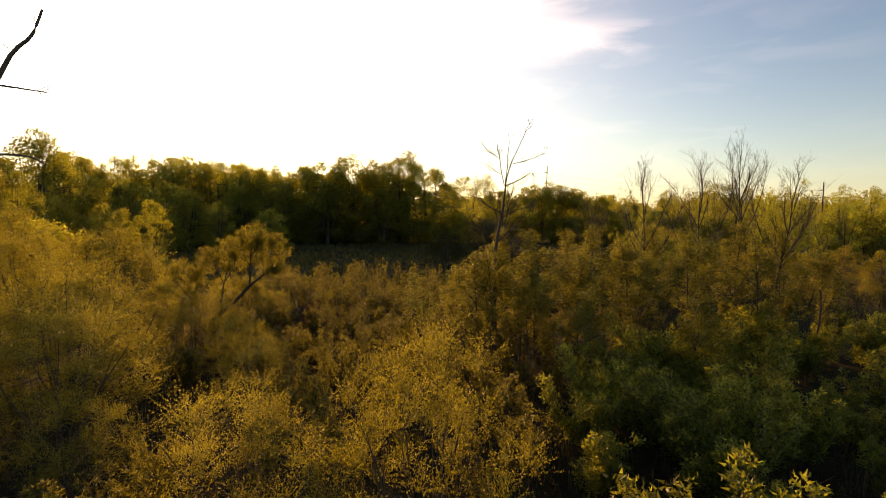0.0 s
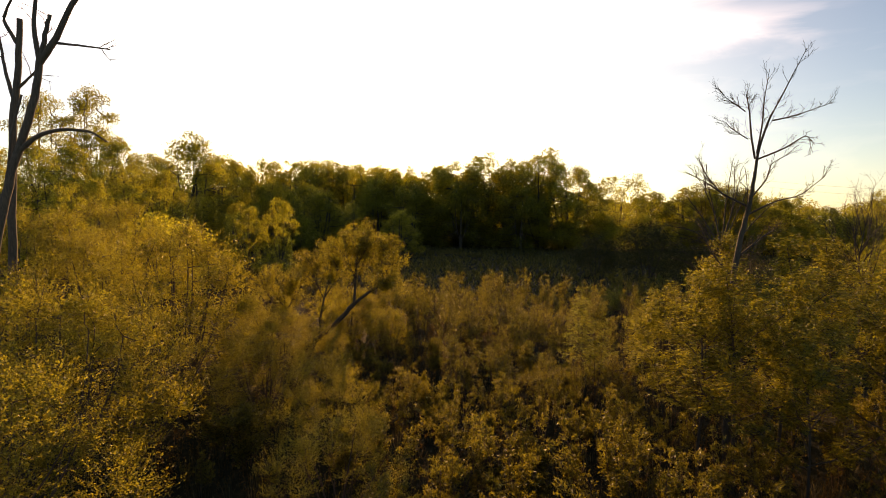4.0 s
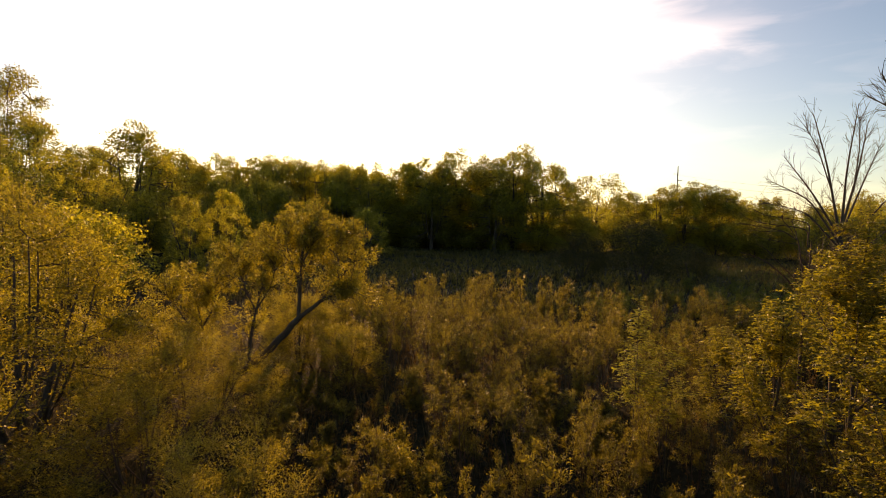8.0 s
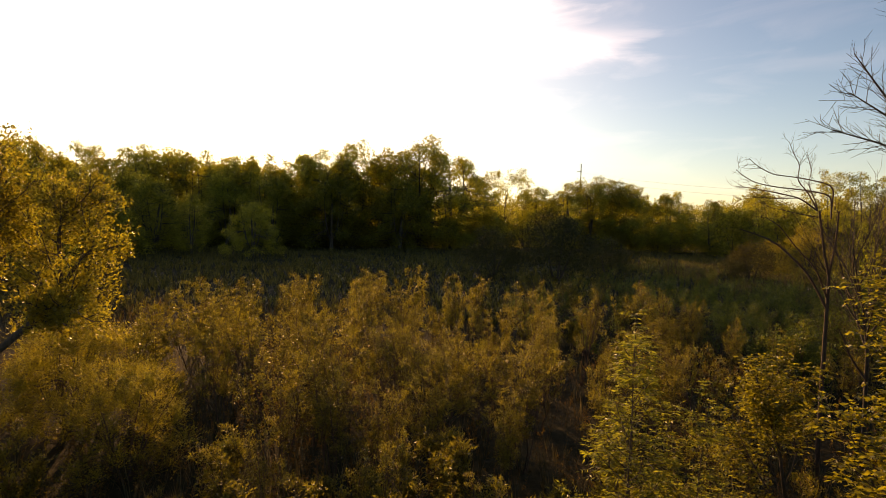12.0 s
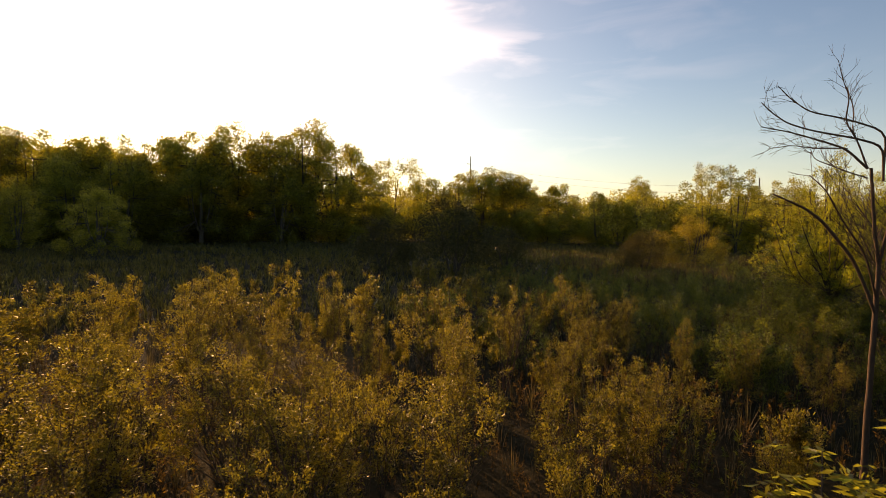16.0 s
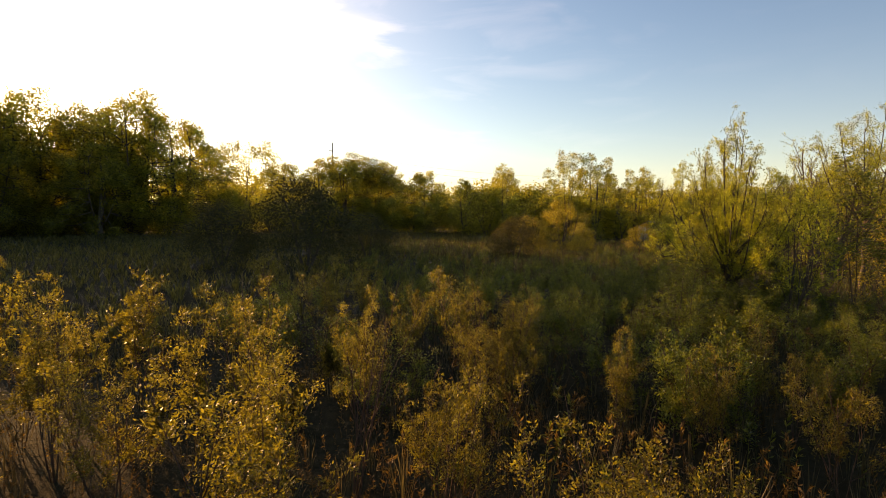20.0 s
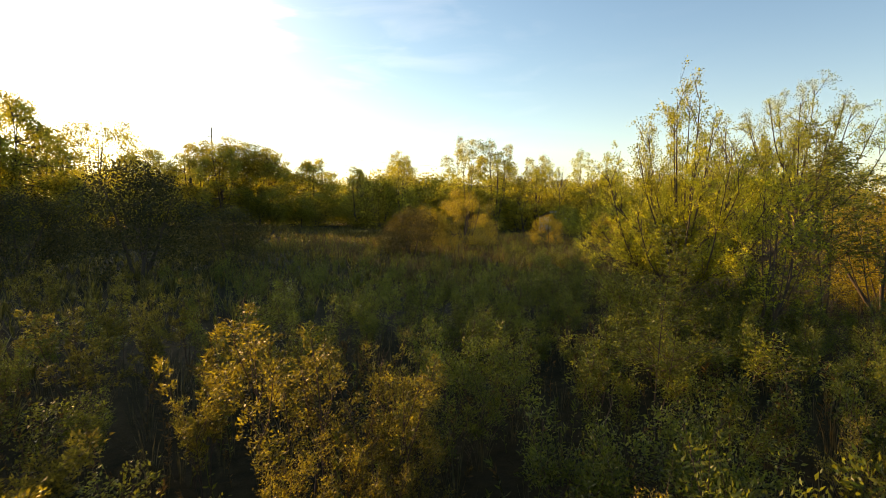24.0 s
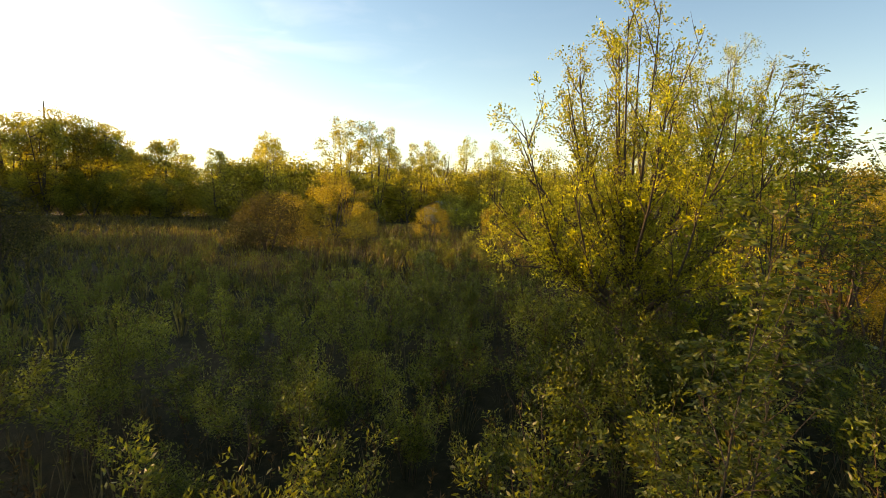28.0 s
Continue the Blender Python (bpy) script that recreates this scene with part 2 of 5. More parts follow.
def mesh_of(name, verts, faces, mat, smooth=True):
    """A mesh from arrays of corners and of faces with three or four corners each."""
    verts, faces = np.asarray(verts, np.float32), np.asarray(faces, np.int32)
    me = bpy.data.meshes.new(name)
    me.vertices.add(len(verts))
    me.vertices.foreach_set("co", verts.ravel())
    me.loops.add(faces.size)
    me.loops.foreach_set("vertex_index", faces.ravel())
    me.polygons.add(len(faces))
    me.polygons.foreach_set("loop_start", np.arange(0, faces.size, faces.shape[1], dtype=np.int32))
    if smooth:
        me.polygons.foreach_set("use_smooth", np.ones(len(faces), bool))
    me.materials.append(mat)
    me.update(calc_edges=True)
    return me


def ground():
    n = 150
    u = np.linspace(-1, 1, n)
    xs, ys = 70 * u + 3900 * u**7, 60 + 90 * u + 3900 * u**7
    verts = [(x, y, lie(x, y)) for y in ys for x in xs]
    faces = [(j * n + i, j * n + i + 1, (j + 1) * n + i + 1, (j + 1) * n + i) for j in range(n - 1) for i in range(n - 1)]
    return tagged(new("ground", mesh_of("ground", verts, faces, SOIL)), "dark damp meadow soil with matted dead grass", "ground", kind="structure")


ground()


# ---- plants: shared growing functions ----
def unit(v):
    v = np.asarray(v, float)
    return v / np.maximum(np.linalg.norm(v, axis=-1, keepdims=True), 1e-9)


def grow(rng, start, way, length, thick, steps=5, wander=0.15, lift=0.1, tip=0.3):
    """A branch: points from start, bending at random and upwards, with radii that taper."""
    pts, way = [np.asarray(start, float)], unit(way)
    for _ in range(steps):
        way = unit(way + rng.normal(0, wander, 3) + (0, 0, lift))
        pts.append(pts[-1] + way * length / steps)
    return np.array(pts), thick * np.linspace(1, tip, steps + 1)


def tubes(branches, sides):
    """Corners and faces of tapered tubes along branches."""
    verts, faces, base = [], [], 0
    turn = np.linspace(0, 2 * np.pi, sides, endpoint=False)
    for pts, radii in branches:
        along = unit(np.gradient(pts, axis=0))
        ref = np.where(np.abs(along[:, 2:]) > 0.9, [[1.0, 0, 0]], [[0, 0, 1.0]])
        a = unit(np.cross(along, ref))
        b = np.cross(along, a)
        ring = pts[:, None] + radii[:, None, None] * (np.cos(turn)[None, :, None] * a[:, None] + np.sin(turn)[None, :, None] * b[:, None])
        verts.append(ring.reshape(-1, 3))
        for k in range(len(pts) - 1):
            for s in range(sides):
                e = (s + 1) % sides
                faces.append((base + k * sides + s, base + k * sides + e, base + (k + 1) * sides + e, base + (k + 1) * sides + s))
        base += len(pts) * sides
    return np.concatenate(verts), np.array(faces)


def leaves(rng, at, way, length, width, fold=0.25, plain=False):
    """One folded, pointed leaf at each place, along each way; far off, a plain three-cornered one."""
    at, way = np.asarray(at), unit(way)
    n = len(at)
    size = (length * rng.uniform(0.65, 1.25, n))[:, None]
    side = unit(np.cross(way, rng.normal(0, 1, (n, 3))))
    up = np.cross(side, way)
    half = side * width * 0.5 * size / length
    if plain:
        verts = np.stack([at + 1.15 * half, at + way * size, at - 1.15 * half], 1).reshape(-1, 3)
        return verts, np.arange(3 * n).reshape(-1, 3)
    mid = at + way * size * 0.45 + up * size * fold * 0.3
    verts = np.stack([at, mid + half, at + way * size - up * size * 0.06, mid - half], 1).reshape(-1, 3)
    return verts, np.arange(4 * n).reshape(-1, 4)


def pinnate(rng, at, way, length, leaflet, pairs=3, slim=0.42):
    """Feathered leaves: pairs of leaflets along a drooping stalk, and one at its end."""
    at, way = np.asarray(at), unit(way)
    side = unit(np.cross(way, (0, 0, 1.0)) + 1e-3)
    spots, ways = [], []
    for k in range(pairs):
        p = at + way * length * (0.35 + 0.6 * k / pairs) - np.array([0, 0, 0.1 * length * (k / pairs) ** 2])
        for s in (-1, 1):
            spots.append(p)
            ways.append(way * 0.55 + s * side - np.array([0, 0, 0.3]) + rng.normal(0, 0.15, at.shape))
    spots.append(at + way * length - np.array([0, 0, 0.1 * length]))
    ways.append(way - np.array([0, 0, 0.35]))
    return leaves(rng, np.concatenate(spots), np.concatenate(ways), leaflet, leaflet * slim)


def along(rng, branch, n, first=0.2, last=1.0):
    """n places on a branch, with its way there."""
    pts, _ = branch
    u = rng.uniform(first, last, n) * (len(pts) - 1)
    k = np.minimum(u.astype(int), len(pts) - 2)
    f = (u - k)[:, None]
    return pts[k] * (1 - f) + pts[k + 1] * f, unit(pts[k + 1] - pts[k])


def spread_way(rng, way, angle):
    """Ways that leave the given ones at about that angle."""
    side = unit(np.cross(way, rng.normal(0, 1, np.shape(way))))
    a = np.radians(angle) * rng.uniform(0.75, 1.25, (len(way), 1))
    return unit(way * np.cos(a) + side * np.sin(a))


def foliage(rng, twigs, spec):
    """Feathered leaves along all twigs of one limb."""
    at, way = [], []
    for tw in twigs:
        p, w = along(rng, tw, spec["per"], 0.15, 1.0)
        at.append(p + rng.normal(0, spec.get("scatter", 0.03), p.shape))
        way.append(w)
    at, way = np.concatenate(at), np.concatenate(way)
    return pinnate(rng, at, unit(spread_way(rng, way, 60) * (1, 1, 0.5)), spec["leaf"], spec["leaf"] * spec.get("leaflet", 0.42), 3, spec.get("slim", 0.42))


def limb_of(rng, branch, spec, scale=1.0, share=1.0):
    """The side branches and twigs that a stem or limb bears."""
    wood, twigs = [branch], []
    at, way = along(rng, branch, max(2, round(spec["twigs"] * share)), spec.get("bare", 0.25), 1.0)
    for p, w in zip(at, spread_way(rng, way, spec.get("twig_angle", 45))):
        length = spec["twig"] * scale * rng.uniform(0.6, 1.2)
        tw = grow(rng, p, w, length, spec.get("twig_thick", 0.006) * scale, spec.get("twig_steps", 1), 0.2, spec.get("lift", 0.15), 0.4)
        twigs.append(tw)
        for _ in range(spec.get("sub", 0)):
            q, v = along(rng, tw, 1, 0.3, 0.9)
            twigs.append(grow(rng, q[0], spread_way(rng, v, 40)[0], length * 0.5, spec.get("twig_thick", 0.006) * scale * 0.6, spec.get("twig_steps", 1), 0.2, spec.get("lift", 0.15), 0.4))
    return wood, twigs


def clumps(rng, centre, size, n, radius, spec):
    """Leaves on the outside of rounded or upright clumps."""
    pick = np.repeat(np.arange(len(centre)), n)
    if spec.get("shoot"):
        # leaves set along short upright shoots that fan out of the clump's foot
        shoot = rng.integers(0, np.maximum(3, n // 16)[pick]) + 1000 * pick
        _, shoot = np.unique(shoot, return_inverse=True)
        ways = unit(rng.normal(0, 1, (shoot.max() + 1, 3)) * (1, 1, 0.6) + (0, 0, spec["shoot"]))
        reach = rng.uniform(0.7, 1.25, shoot.max() + 1)[shoot] * rng.uniform(0.12, 1.0, len(pick))
        root = rng.normal(0, 0.22, (shoot.max() + 1, 3))[shoot] * size[pick][:, None]
        at = centre[pick] + root - (0, 0, 0.35 * radius) + ways[shoot] * (size[pick] * reach * 1.5)[:, None]
        way = unit(ways[shoot] * 0.7 + unit(rng.normal(0, 1, at.shape)) * 0.85)
        return leaves(rng, at, way, spec["leaf"], spec["leaf"] * spec.get("slim", 0.45), plain=spec.get("plain", False))
    out = unit(rng.normal(0, 1, (len(pick), 3)) + (0, 0, 0.25))
    depth = rng.uniform(0.2, 1.0, len(pick)) ** 0.5
    at = centre[pick] + out * (size[pick] * depth)[:, None] * (1, 1, spec.get("upright", 0.8)) + rng.normal(0, radius * 0.17, (len(pick), 3))
    way = unit(out * 0.6 + rng.normal(0, 0.8, out.shape))
    return leaves(rng, at, way, spec["leaf"], spec["leaf"] * spec.get("slim", 0.45), plain=spec.get("plain", False))


def crowned(name, label, category, spec, seed, group=""):
    """A tree or bush with a full rounded crown: trunks, and limbs that carry clumps of leaves out to the crown's edge."""
    rng = np.random.default_rng(seed)
    top = tagged(new(name), label, category, group)
    tall, wide, low = spec["tall"], spec["wide"], spec["low"]
    n, radius, each = spec["lobes"]
    trunks = []
    for k in range(spec["stems"]):
        turn = 2 * np.pi * (k + rng.uniform(-0.3, 0.3)) / spec["stems"]
        lean = spec["lean"] * rng.uniform(0.6, 1.2)
        way = np.array([math.cos(turn) * lean, math.sin(turn) * lean, 1.0])
        trunk = grow(rng, way * (0.25, 0.25, 0) - (0, 0, 0.08), way, tall * rng.uniform(0.72, 0.9), spec["thick"], 7, 0.08, 0.06, 0.15)
        trunks.append(trunk)
        attach("trunk" if spec["stems"] < 4 else "stem", mesh_of("trunk", *tubes([trunk], 7), spec["bark"]), top)
    u = (np.arange(n) + 0.5) / n
    belly = spec.get("belly", 0.3)
    rad = (wide - 0.5 * radius) * np.sin(np.pi * (belly + (0.94 - belly) * u)) ** 0.8 * np.sqrt(rng.uniform(0.3, 1.25, n))
    turn = 2.39996 * np.arange(n) + rng.normal(0, 0.25, n)
    centre = np.stack([rad * np.cos(turn), rad * np.sin(turn), low + 0.5 * radius + u * (tall - low - 1.2 * radius)], 1) + rng.normal(0, 0.3 * radius, (n, 3))
    centre[:, 2] = np.maximum(centre[:, 2], 0.35 * radius)
    size = radius * rng.uniform(0.5, 1.3, n)
    count = np.maximum(6, (each * (size / radius) ** 2).astype(int))
    order = np.argsort(np.arctan2(centre[:, 1], centre[:, 0]))
    for mine in np.array_split(order, spec["limbs"]):
        heart = centre[mine].mean(0)
        line = min((t[0] for t in trunks), key=lambda q: np.linalg.norm(q[-1, :2] - heart[:2] * 0.5))
        low_end = line[int(np.argmin(np.abs(line[:, 2] - 0.7 * centre[mine][:, 2].min())))]
        high = centre[mine][int(np.argmax(centre[mine][:, 2]))]
        bend = 0.55 * heart + 0.45 * low_end - (0, 0, 0.03 * tall) + rng.normal(0, 0.1 * radius, 3)
        u = np.linspace(0, 1, 7)[:, None]
        spine = (1 - u) ** 2 * low_end + 2 * u * (1 - u) * bend + u**2 * (0.75 * high + 0.25 * heart)
        wood = [(spine, spec["thick"] * np.linspace(0.42, 0.1, 7))]
        for c in centre[mine]:
            start = spine[1 + int(np.argmin(np.linalg.norm(spine[1:] - c + (0, 0, 0.3 * radius), axis=1)))]
            mid = 0.5 * start + 0.5 * c + rng.normal(0, 0.12 * radius, 3) - (0, 0, 0.12 * radius)
            wood.append((np.array([start, mid, c, c + unit(c - mid) * radius * 0.7]), spec["thick"] * np.array([0.17, 0.11, 0.06, 0.02])))
            for _ in range(spec.get("shoots", 2)):
                w = unit(unit(c - mid) * 0.6 + rng.normal(0, 0.5, 3) + (0, 0, 0.5))
                wood.append((np.array([c, c + w * radius * 0.5, c + w * radius * 1.1]), spec["thick"] * np.array([0.07, 0.045, 0.02])))
        li = attach("limb", mesh_of("limb", *tubes(wood, 4), spec["bark"]), top)
        attach("leaves", mesh_of("leaves", *clumps(rng, centre[mine], size[mine], count[mine], radius, spec), spec["leaf_mat"], False), li)
    return top


def plume(rng, branch, n, first, radius, spec):
    """Leaves gathered in small tufts round the upper part of a shoot."""
    pts, _ = branch
    m = max(3, n // 17)
    v = rng.uniform(0, 1, m)
    u = (first + (1.02 - first) * v) * (len(pts) - 1)
    k = np.minimum(u.astype(int), len(pts) - 2)
    f = (u - k)[:, None]
    p, w = pts[k] * (1 - f) + pts[k + 1] * f, unit(pts[k + 1] - pts[k])
    side = unit(np.cross(w, rng.normal(0, 1, (m, 3))))
    p = p + side * (radius * np.sin(np.pi * (0.18 + 0.76 * v)) ** 0.7 * np.sqrt(rng.uniform(0.05, 1, m)))[:, None]
    pick = rng.integers(0, m, n)
    at = p[pick] + rng.normal(0, spec.get("tuft", 0.045), (n, 3))
    way = unit(side[pick] * 0.55 + w[pick] * 0.55 + rng.normal(0, 0.5, (n, 3)))
    return leaves(rng, at, way, spec["leaf"], spec["leaf"] * spec.get("slim", 0.42), plain=spec.get("plain", False))


def shrub(name, label, category, spec, seed, group=""):
    """A shrub of upright stems, each with side shoots that end in leafy plumes."""
    rng = np.random.default_rng(seed)
    top = tagged(new(name), label, category, group)
    n, first, radius = spec["plume"]
    for k in range(spec["stems"]):
        turn = 2 * np.pi * (k + rng.uniform(-0.3, 0.3)) / spec["stems"]
        lean = spec["lean"] * rng.uniform(0.4, 1.2)
        way = np.array([math.cos(turn) * lean, math.sin(turn) * lean, 1.0])
        tall = spec["height"] * rng.uniform(spec.get("short", 0.7), 1.03)
        stem = grow(rng, way * (0.2, 0.2, 0) - (0, 0, 0.06), way, tall, spec["thick"] * rng.uniform(0.8, 1.15), 6, 0.07, 0.05, 0.25)
        wood, crown = [stem], [plume(rng, stem, n, first, radius, spec)]
        at, ways = along(rng, stem, spec["sides"], spec.get("side_from", 0.2), 0.85)
        for p, w in zip(at, spread_way(rng, ways, spec.get("side_angle", 32))):
            length = min(tall * spec.get("side", 0.5) * rng.uniform(0.6, 1.2), 1.05 * (spec["height"] - p[2]) + 0.15)
            shoot = grow(rng, p, w, length, spec["thick"] * 0.5, 4, 0.1, 0.16, 0.3)
            wood.append(shoot)
            crown.append(plume(rng, shoot, round(n * 0.8 * min(1.2, length / (tall * 0.5))) + 12, first * 0.8, radius * 0.9, spec))
            q, v = along(rng, shoot, spec.get("bare_twigs", 2), 0.4, 1.0)
            for a, b in zip(q, spread_way(rng, v, 28)):
                wood.append(grow(rng, a, b, 0.3 * length, spec["thick"] * 0.25, 1, 0.1, 0.1, 0.3))
        st = attach("stem", mesh_of("stem", *tubes(wood, 4), spec["bark"]), top)
        attach("leaves", mesh_of("leaves", *joined(*crown), spec["leaf_mat"], False), st)
    return top


def limbed(name, label, trunk, limbs, spec, seed, group=""):
    """A tree from the lines of its trunk and main limbs, (points, first and last radius); the limbs carry side branches and leafy plumes."""
    rng = np.random.default_rng(seed)
    top = tagged(new(name), label, "tree", group)

    def branch_of(line, r0, r1):
        line = np.array(line, float)
        u = np.linspace(0, len(line) - 1, 3 * len(line))
        pts = np.stack([np.interp(u, np.arange(len(line)), c) for c in line.T], 1)
        pts[1:-1] = (pts[:-2] + pts[1:-1] + pts[2:]) / 3 + rng.normal(0, r1 * 0.3, (len(pts) - 2, 3))
        return pts, np.linspace(r0, r1, len(pts))

    attach("trunk", mesh_of("trunk", *tubes([branch_of(*trunk)], 10), spec["bark"]), top)
    n, first, radius = spec["plume"]
    for line, r0, r1 in limbs:
        limb = branch_of(line, r0, r1)
        wood, crown = [limb], [plume(rng, limb, n, 0.72, radius, spec)]
        at, ways = along(rng, limb, spec["sides"], spec.get("side_from", 0.3), 0.97)
        for p, w in zip(at, spread_way(rng, ways, spec.get("side_angle", 42))):
            length = spec["side"] * rng.uniform(0.5, 1.2)
            side = grow(rng, p, unit(w + np.array([0, 0, spec.get("up", 0.2)])), length, spec.get("side_thick", 0.016), 4, 0.12, spec.get("lift", 0.1), 0.25)
            wood.append(side)
            crown.append(plume(rng, side, n, first, radius, spec))
            q, v = along(rng, side, spec.get("twigs", 3), 0.25, 0.95)
            for a, b in zip(q, spread_way(rng, v, 38)):
                twig = grow(rng, a, b, length * 0.5, spec.get("side_thick", 0.016) * 0.45, 2, 0.12, spec.get("lift", 0.1), 0.3)
                wood.append(twig)
                crown.append(plume(rng, twig, n // 2, 0.2, radius * 0.8, spec))
        li = attach("limb", mesh_of("limb", *tubes(wood, 5), spec["bark"]), top)
        attach("leaves", mesh_of("leaves", *joined(*crown), spec["leaf_mat"], False), li)
    return top


def attach(name, data, parent, label=""):
    ob = new(name, data)
    ob.parent = parent
    return tagged(ob, label) if label else ob


def plant(name, label, category, spec, seed, group="", shape=None):
    """A bush or tree at the origin: stems from the ground, each with limbs, twigs and leaves. shape: ways and lengths of the stems, where they are special."""
    rng = np.random.default_rng(seed)
    top = tagged(new(name), label, category, group)
    stems = shape or []
    if not shape:
        for k in range(spec["stems"]):
            turn = 2 * np.pi * (k + rng.uniform(-0.3, 0.3)) / spec["stems"]
            lean = spec["lean"] * rng.uniform(0.5, 1.2)
            stems.append(((math.cos(turn) * lean, math.sin(turn) * lean, 1.0), spec["height"] * rng.uniform(spec.get("short", 0.78), 1.05)))
    for way, length in stems:
        base = np.array([way[0], way[1], 0.0]) * 0.15 - (0, 0, 0.06)
        stem = grow(rng, base, way, length, spec["thick"] * rng.uniform(0.8, 1.1), spec.get("steps", 6), spec.get("wander", 0.1), spec.get("rise", 0.08), spec.get("taper", 0.2))
        trunk = attach("trunk", mesh_of("trunk", *tubes([stem], 8), spec["bark"]), top)
        if spec.get("per"):
            tip = (stem[0][-3:], stem[1][-3:])
            wood, twigs = limb_of(rng, tip, dict(spec, bare=0.1), 0.8, 1.6)
            attach("leaves", mesh_of("leaves", *foliage(rng, twigs, spec), spec["leaf_mat"], False), trunk)
        at, ways = along(rng, stem, spec["limbs"], spec.get("bole", 0.3), 0.97)
        order = np.argsort(at[:, 2])
        ways = spread_way(rng, ways, spec.get("limb_angle", 50))
        for rank, k in enumerate(order):
            u = (at[k, 2] - at[:, 2].min()) / max(np.ptp(at[:, 2]), 0.1)
            reach = spec["reach"] * (spec["crown"](u)) * rng.uniform(0.75, 1.15)
            golden = 2.4 * rank + rng.uniform(-0.4, 0.4)
            flat = np.array([math.cos(golden), math.sin(golden), 0.0])
            steep = radians(spec.get("limb_angle", 50) * (1.18 - 0.75 * u))
            w = unit(flat * math.sin(steep) + np.array([0, 0, math.cos(steep)]))
            limb = grow(rng, at[k], w, reach, spec["thick"] * 0.42 * (1.1 - 0.7 * u), 4, spec.get("wander", 0.12) * 1.3, spec.get("lift", 0.1), 0.3)
            wood, twigs = limb_of(rng, limb, spec, 0.6 + 0.4 * reach / spec["reach"], 1.25 * (reach / spec["reach"]) ** 1.4)
            li = attach("limb", mesh_of("limb", *joined(tubes(wood, 5), tubes(twigs, 3)), spec["bark"]), top)
            if spec.get("per"):
                attach("leaves", mesh_of("leaves", *foliage(rng, twigs, spec), spec["leaf_mat"], False), li)
    return top


def joined(*pieces):
    verts, faces, base = [], [], 0
    for v, f in pieces:
        verts.append(v)
        faces.append(f + base)
        base += len(v)
    return np.concatenate(verts), np.concatenate(faces)


def drawn_tree(name, label, shapes, across, bark, twig, seed, group):
    """A bare tree whose limbs are given as (sideways, up) points with two radii each; the first is its trunk. across: the way that sideways runs."""
    rng = np.random.default_rng(seed)
    top = tagged(new(name), label, "tree", group)
    across = np.array([*across, 0.0])
    deep = np.array([-across[1], across[0], 0.0])
    for k, (line, r0, r1) in enumerate(shapes):
        line = np.array(line, float)
        bend = rng.normal(0, 0.36 / len(line)) if k else 0.0
        pts = line[:, :1] * across + np.array([0, 0, 1.0]) * line[:, 1:] + deep * (bend * np.arange(len(line)))[:, None]
        u = np.linspace(0, len(pts) - 1, 4 * len(pts))
        pts = np.stack([np.interp(u, np.arange(len(pts)), c) for c in pts.T], 1)
        pts[1:-1] = (pts[:-2] + pts[1:-1] + pts[2:]) / 3 + rng.normal(0, r1 * 0.12, (len(pts) - 2, 3))
        branch = (pts, np.linspace(r0, r1, len(pts)))
        if not k:
            attach("trunk", mesh_of("trunk", *tubes([branch], 9), bark), top)
            continue
        wood, twigs = limb_of(rng, branch, twig)
        attach("limb", mesh_of("limb", *joined(tubes(wood, 6), tubes(twigs, 3)), bark), top)
    return top


USED = set()
chance = random.Random(11)


def stand(proto, x, y, size=1.0, turn=None, tall=1.0, label="", sink=0.0):
    """Stands a plant, or a copy of it, on the ground."""
    turn = chance.uniform(0, 360) if turn is None else turn
    m = Matrix.LocRotScale((x, y, lie(x, y) - sink), Euler((0, 0, radians(turn))), (size, size, size * tall))
    if proto.name in USED:
        ob = copy_thing(proto, m)
        ob.scale = (size, size, size * tall)
        ob.matrix_basis = m
    else:
        USED.add(proto.name)
        ob, proto.matrix_basis = proto, m
    return tagged(ob, label) if label else ob


def dome(u): return math.sin(math.pi * (0.22 + 0.68 * u))
def cone(u): return 1.05 - 0.75 * u


# ---- shrubs of the field ----
FIELD = dict(stems=4, lean=0.3, height=2.6, thick=0.016, sides=4, side=0.5, plume=(190, 0.5, 0.15), tuft=0.04, leaf=0.07, slim=0.42, plain=True, bark=TWIG, leaf_mat=FIELD_LEAF)
NEAR = dict(FIELD, sides=4, plume=(380, 0.52, 0.15), tuft=0.036, leaf=0.043, slim=0.42, plain=False, bare_twigs=3)
LOW = dict(stems=3, lean=0.55, short=0.65, height=1.5, thick=0.012, sides=5, side=0.6, side_from=0.08, side_angle=38, plume=(260, 0.3, 0.15), tuft=0.05, leaf=0.05, slim=0.4, bark=TWIG, leaf_mat=GREEN_LEAF)
WILLOW = dict(plain=True, stems=5, lean=0.5, tall=4.5, wide=2.45, low=0.2, thick=0.045, lobes=(46, 0.46, 1150), limbs=8, leaf=0.051, slim=0.5, shoot=0.9, belly=0.33, shoots=3, bark=TWIG, leaf_mat=GOLD_LEAF)
FINE = dict(WILLOW, plain=False, lobes=(56, 0.4, 950), leaf=0.04, slim=0.5, shoots=4)
FIELD_LABEL = "upright shrub with small yellow-green leaves and thin reddish stems"
field_kinds = [shrub("shrub", FIELD_LABEL, "shrub", dict(FIELD, stems=4 + k % 2, lean=0.22 + 0.08 * k), 20 + k, "shrubs of the field") for k in range(4)]
near_kinds = [shrub("shrub", FIELD_LABEL, "shrub", dict(NEAR, lean=0.24 + 0.07 * k), 30 + k, "shrubs of the field") for k in range(4)]
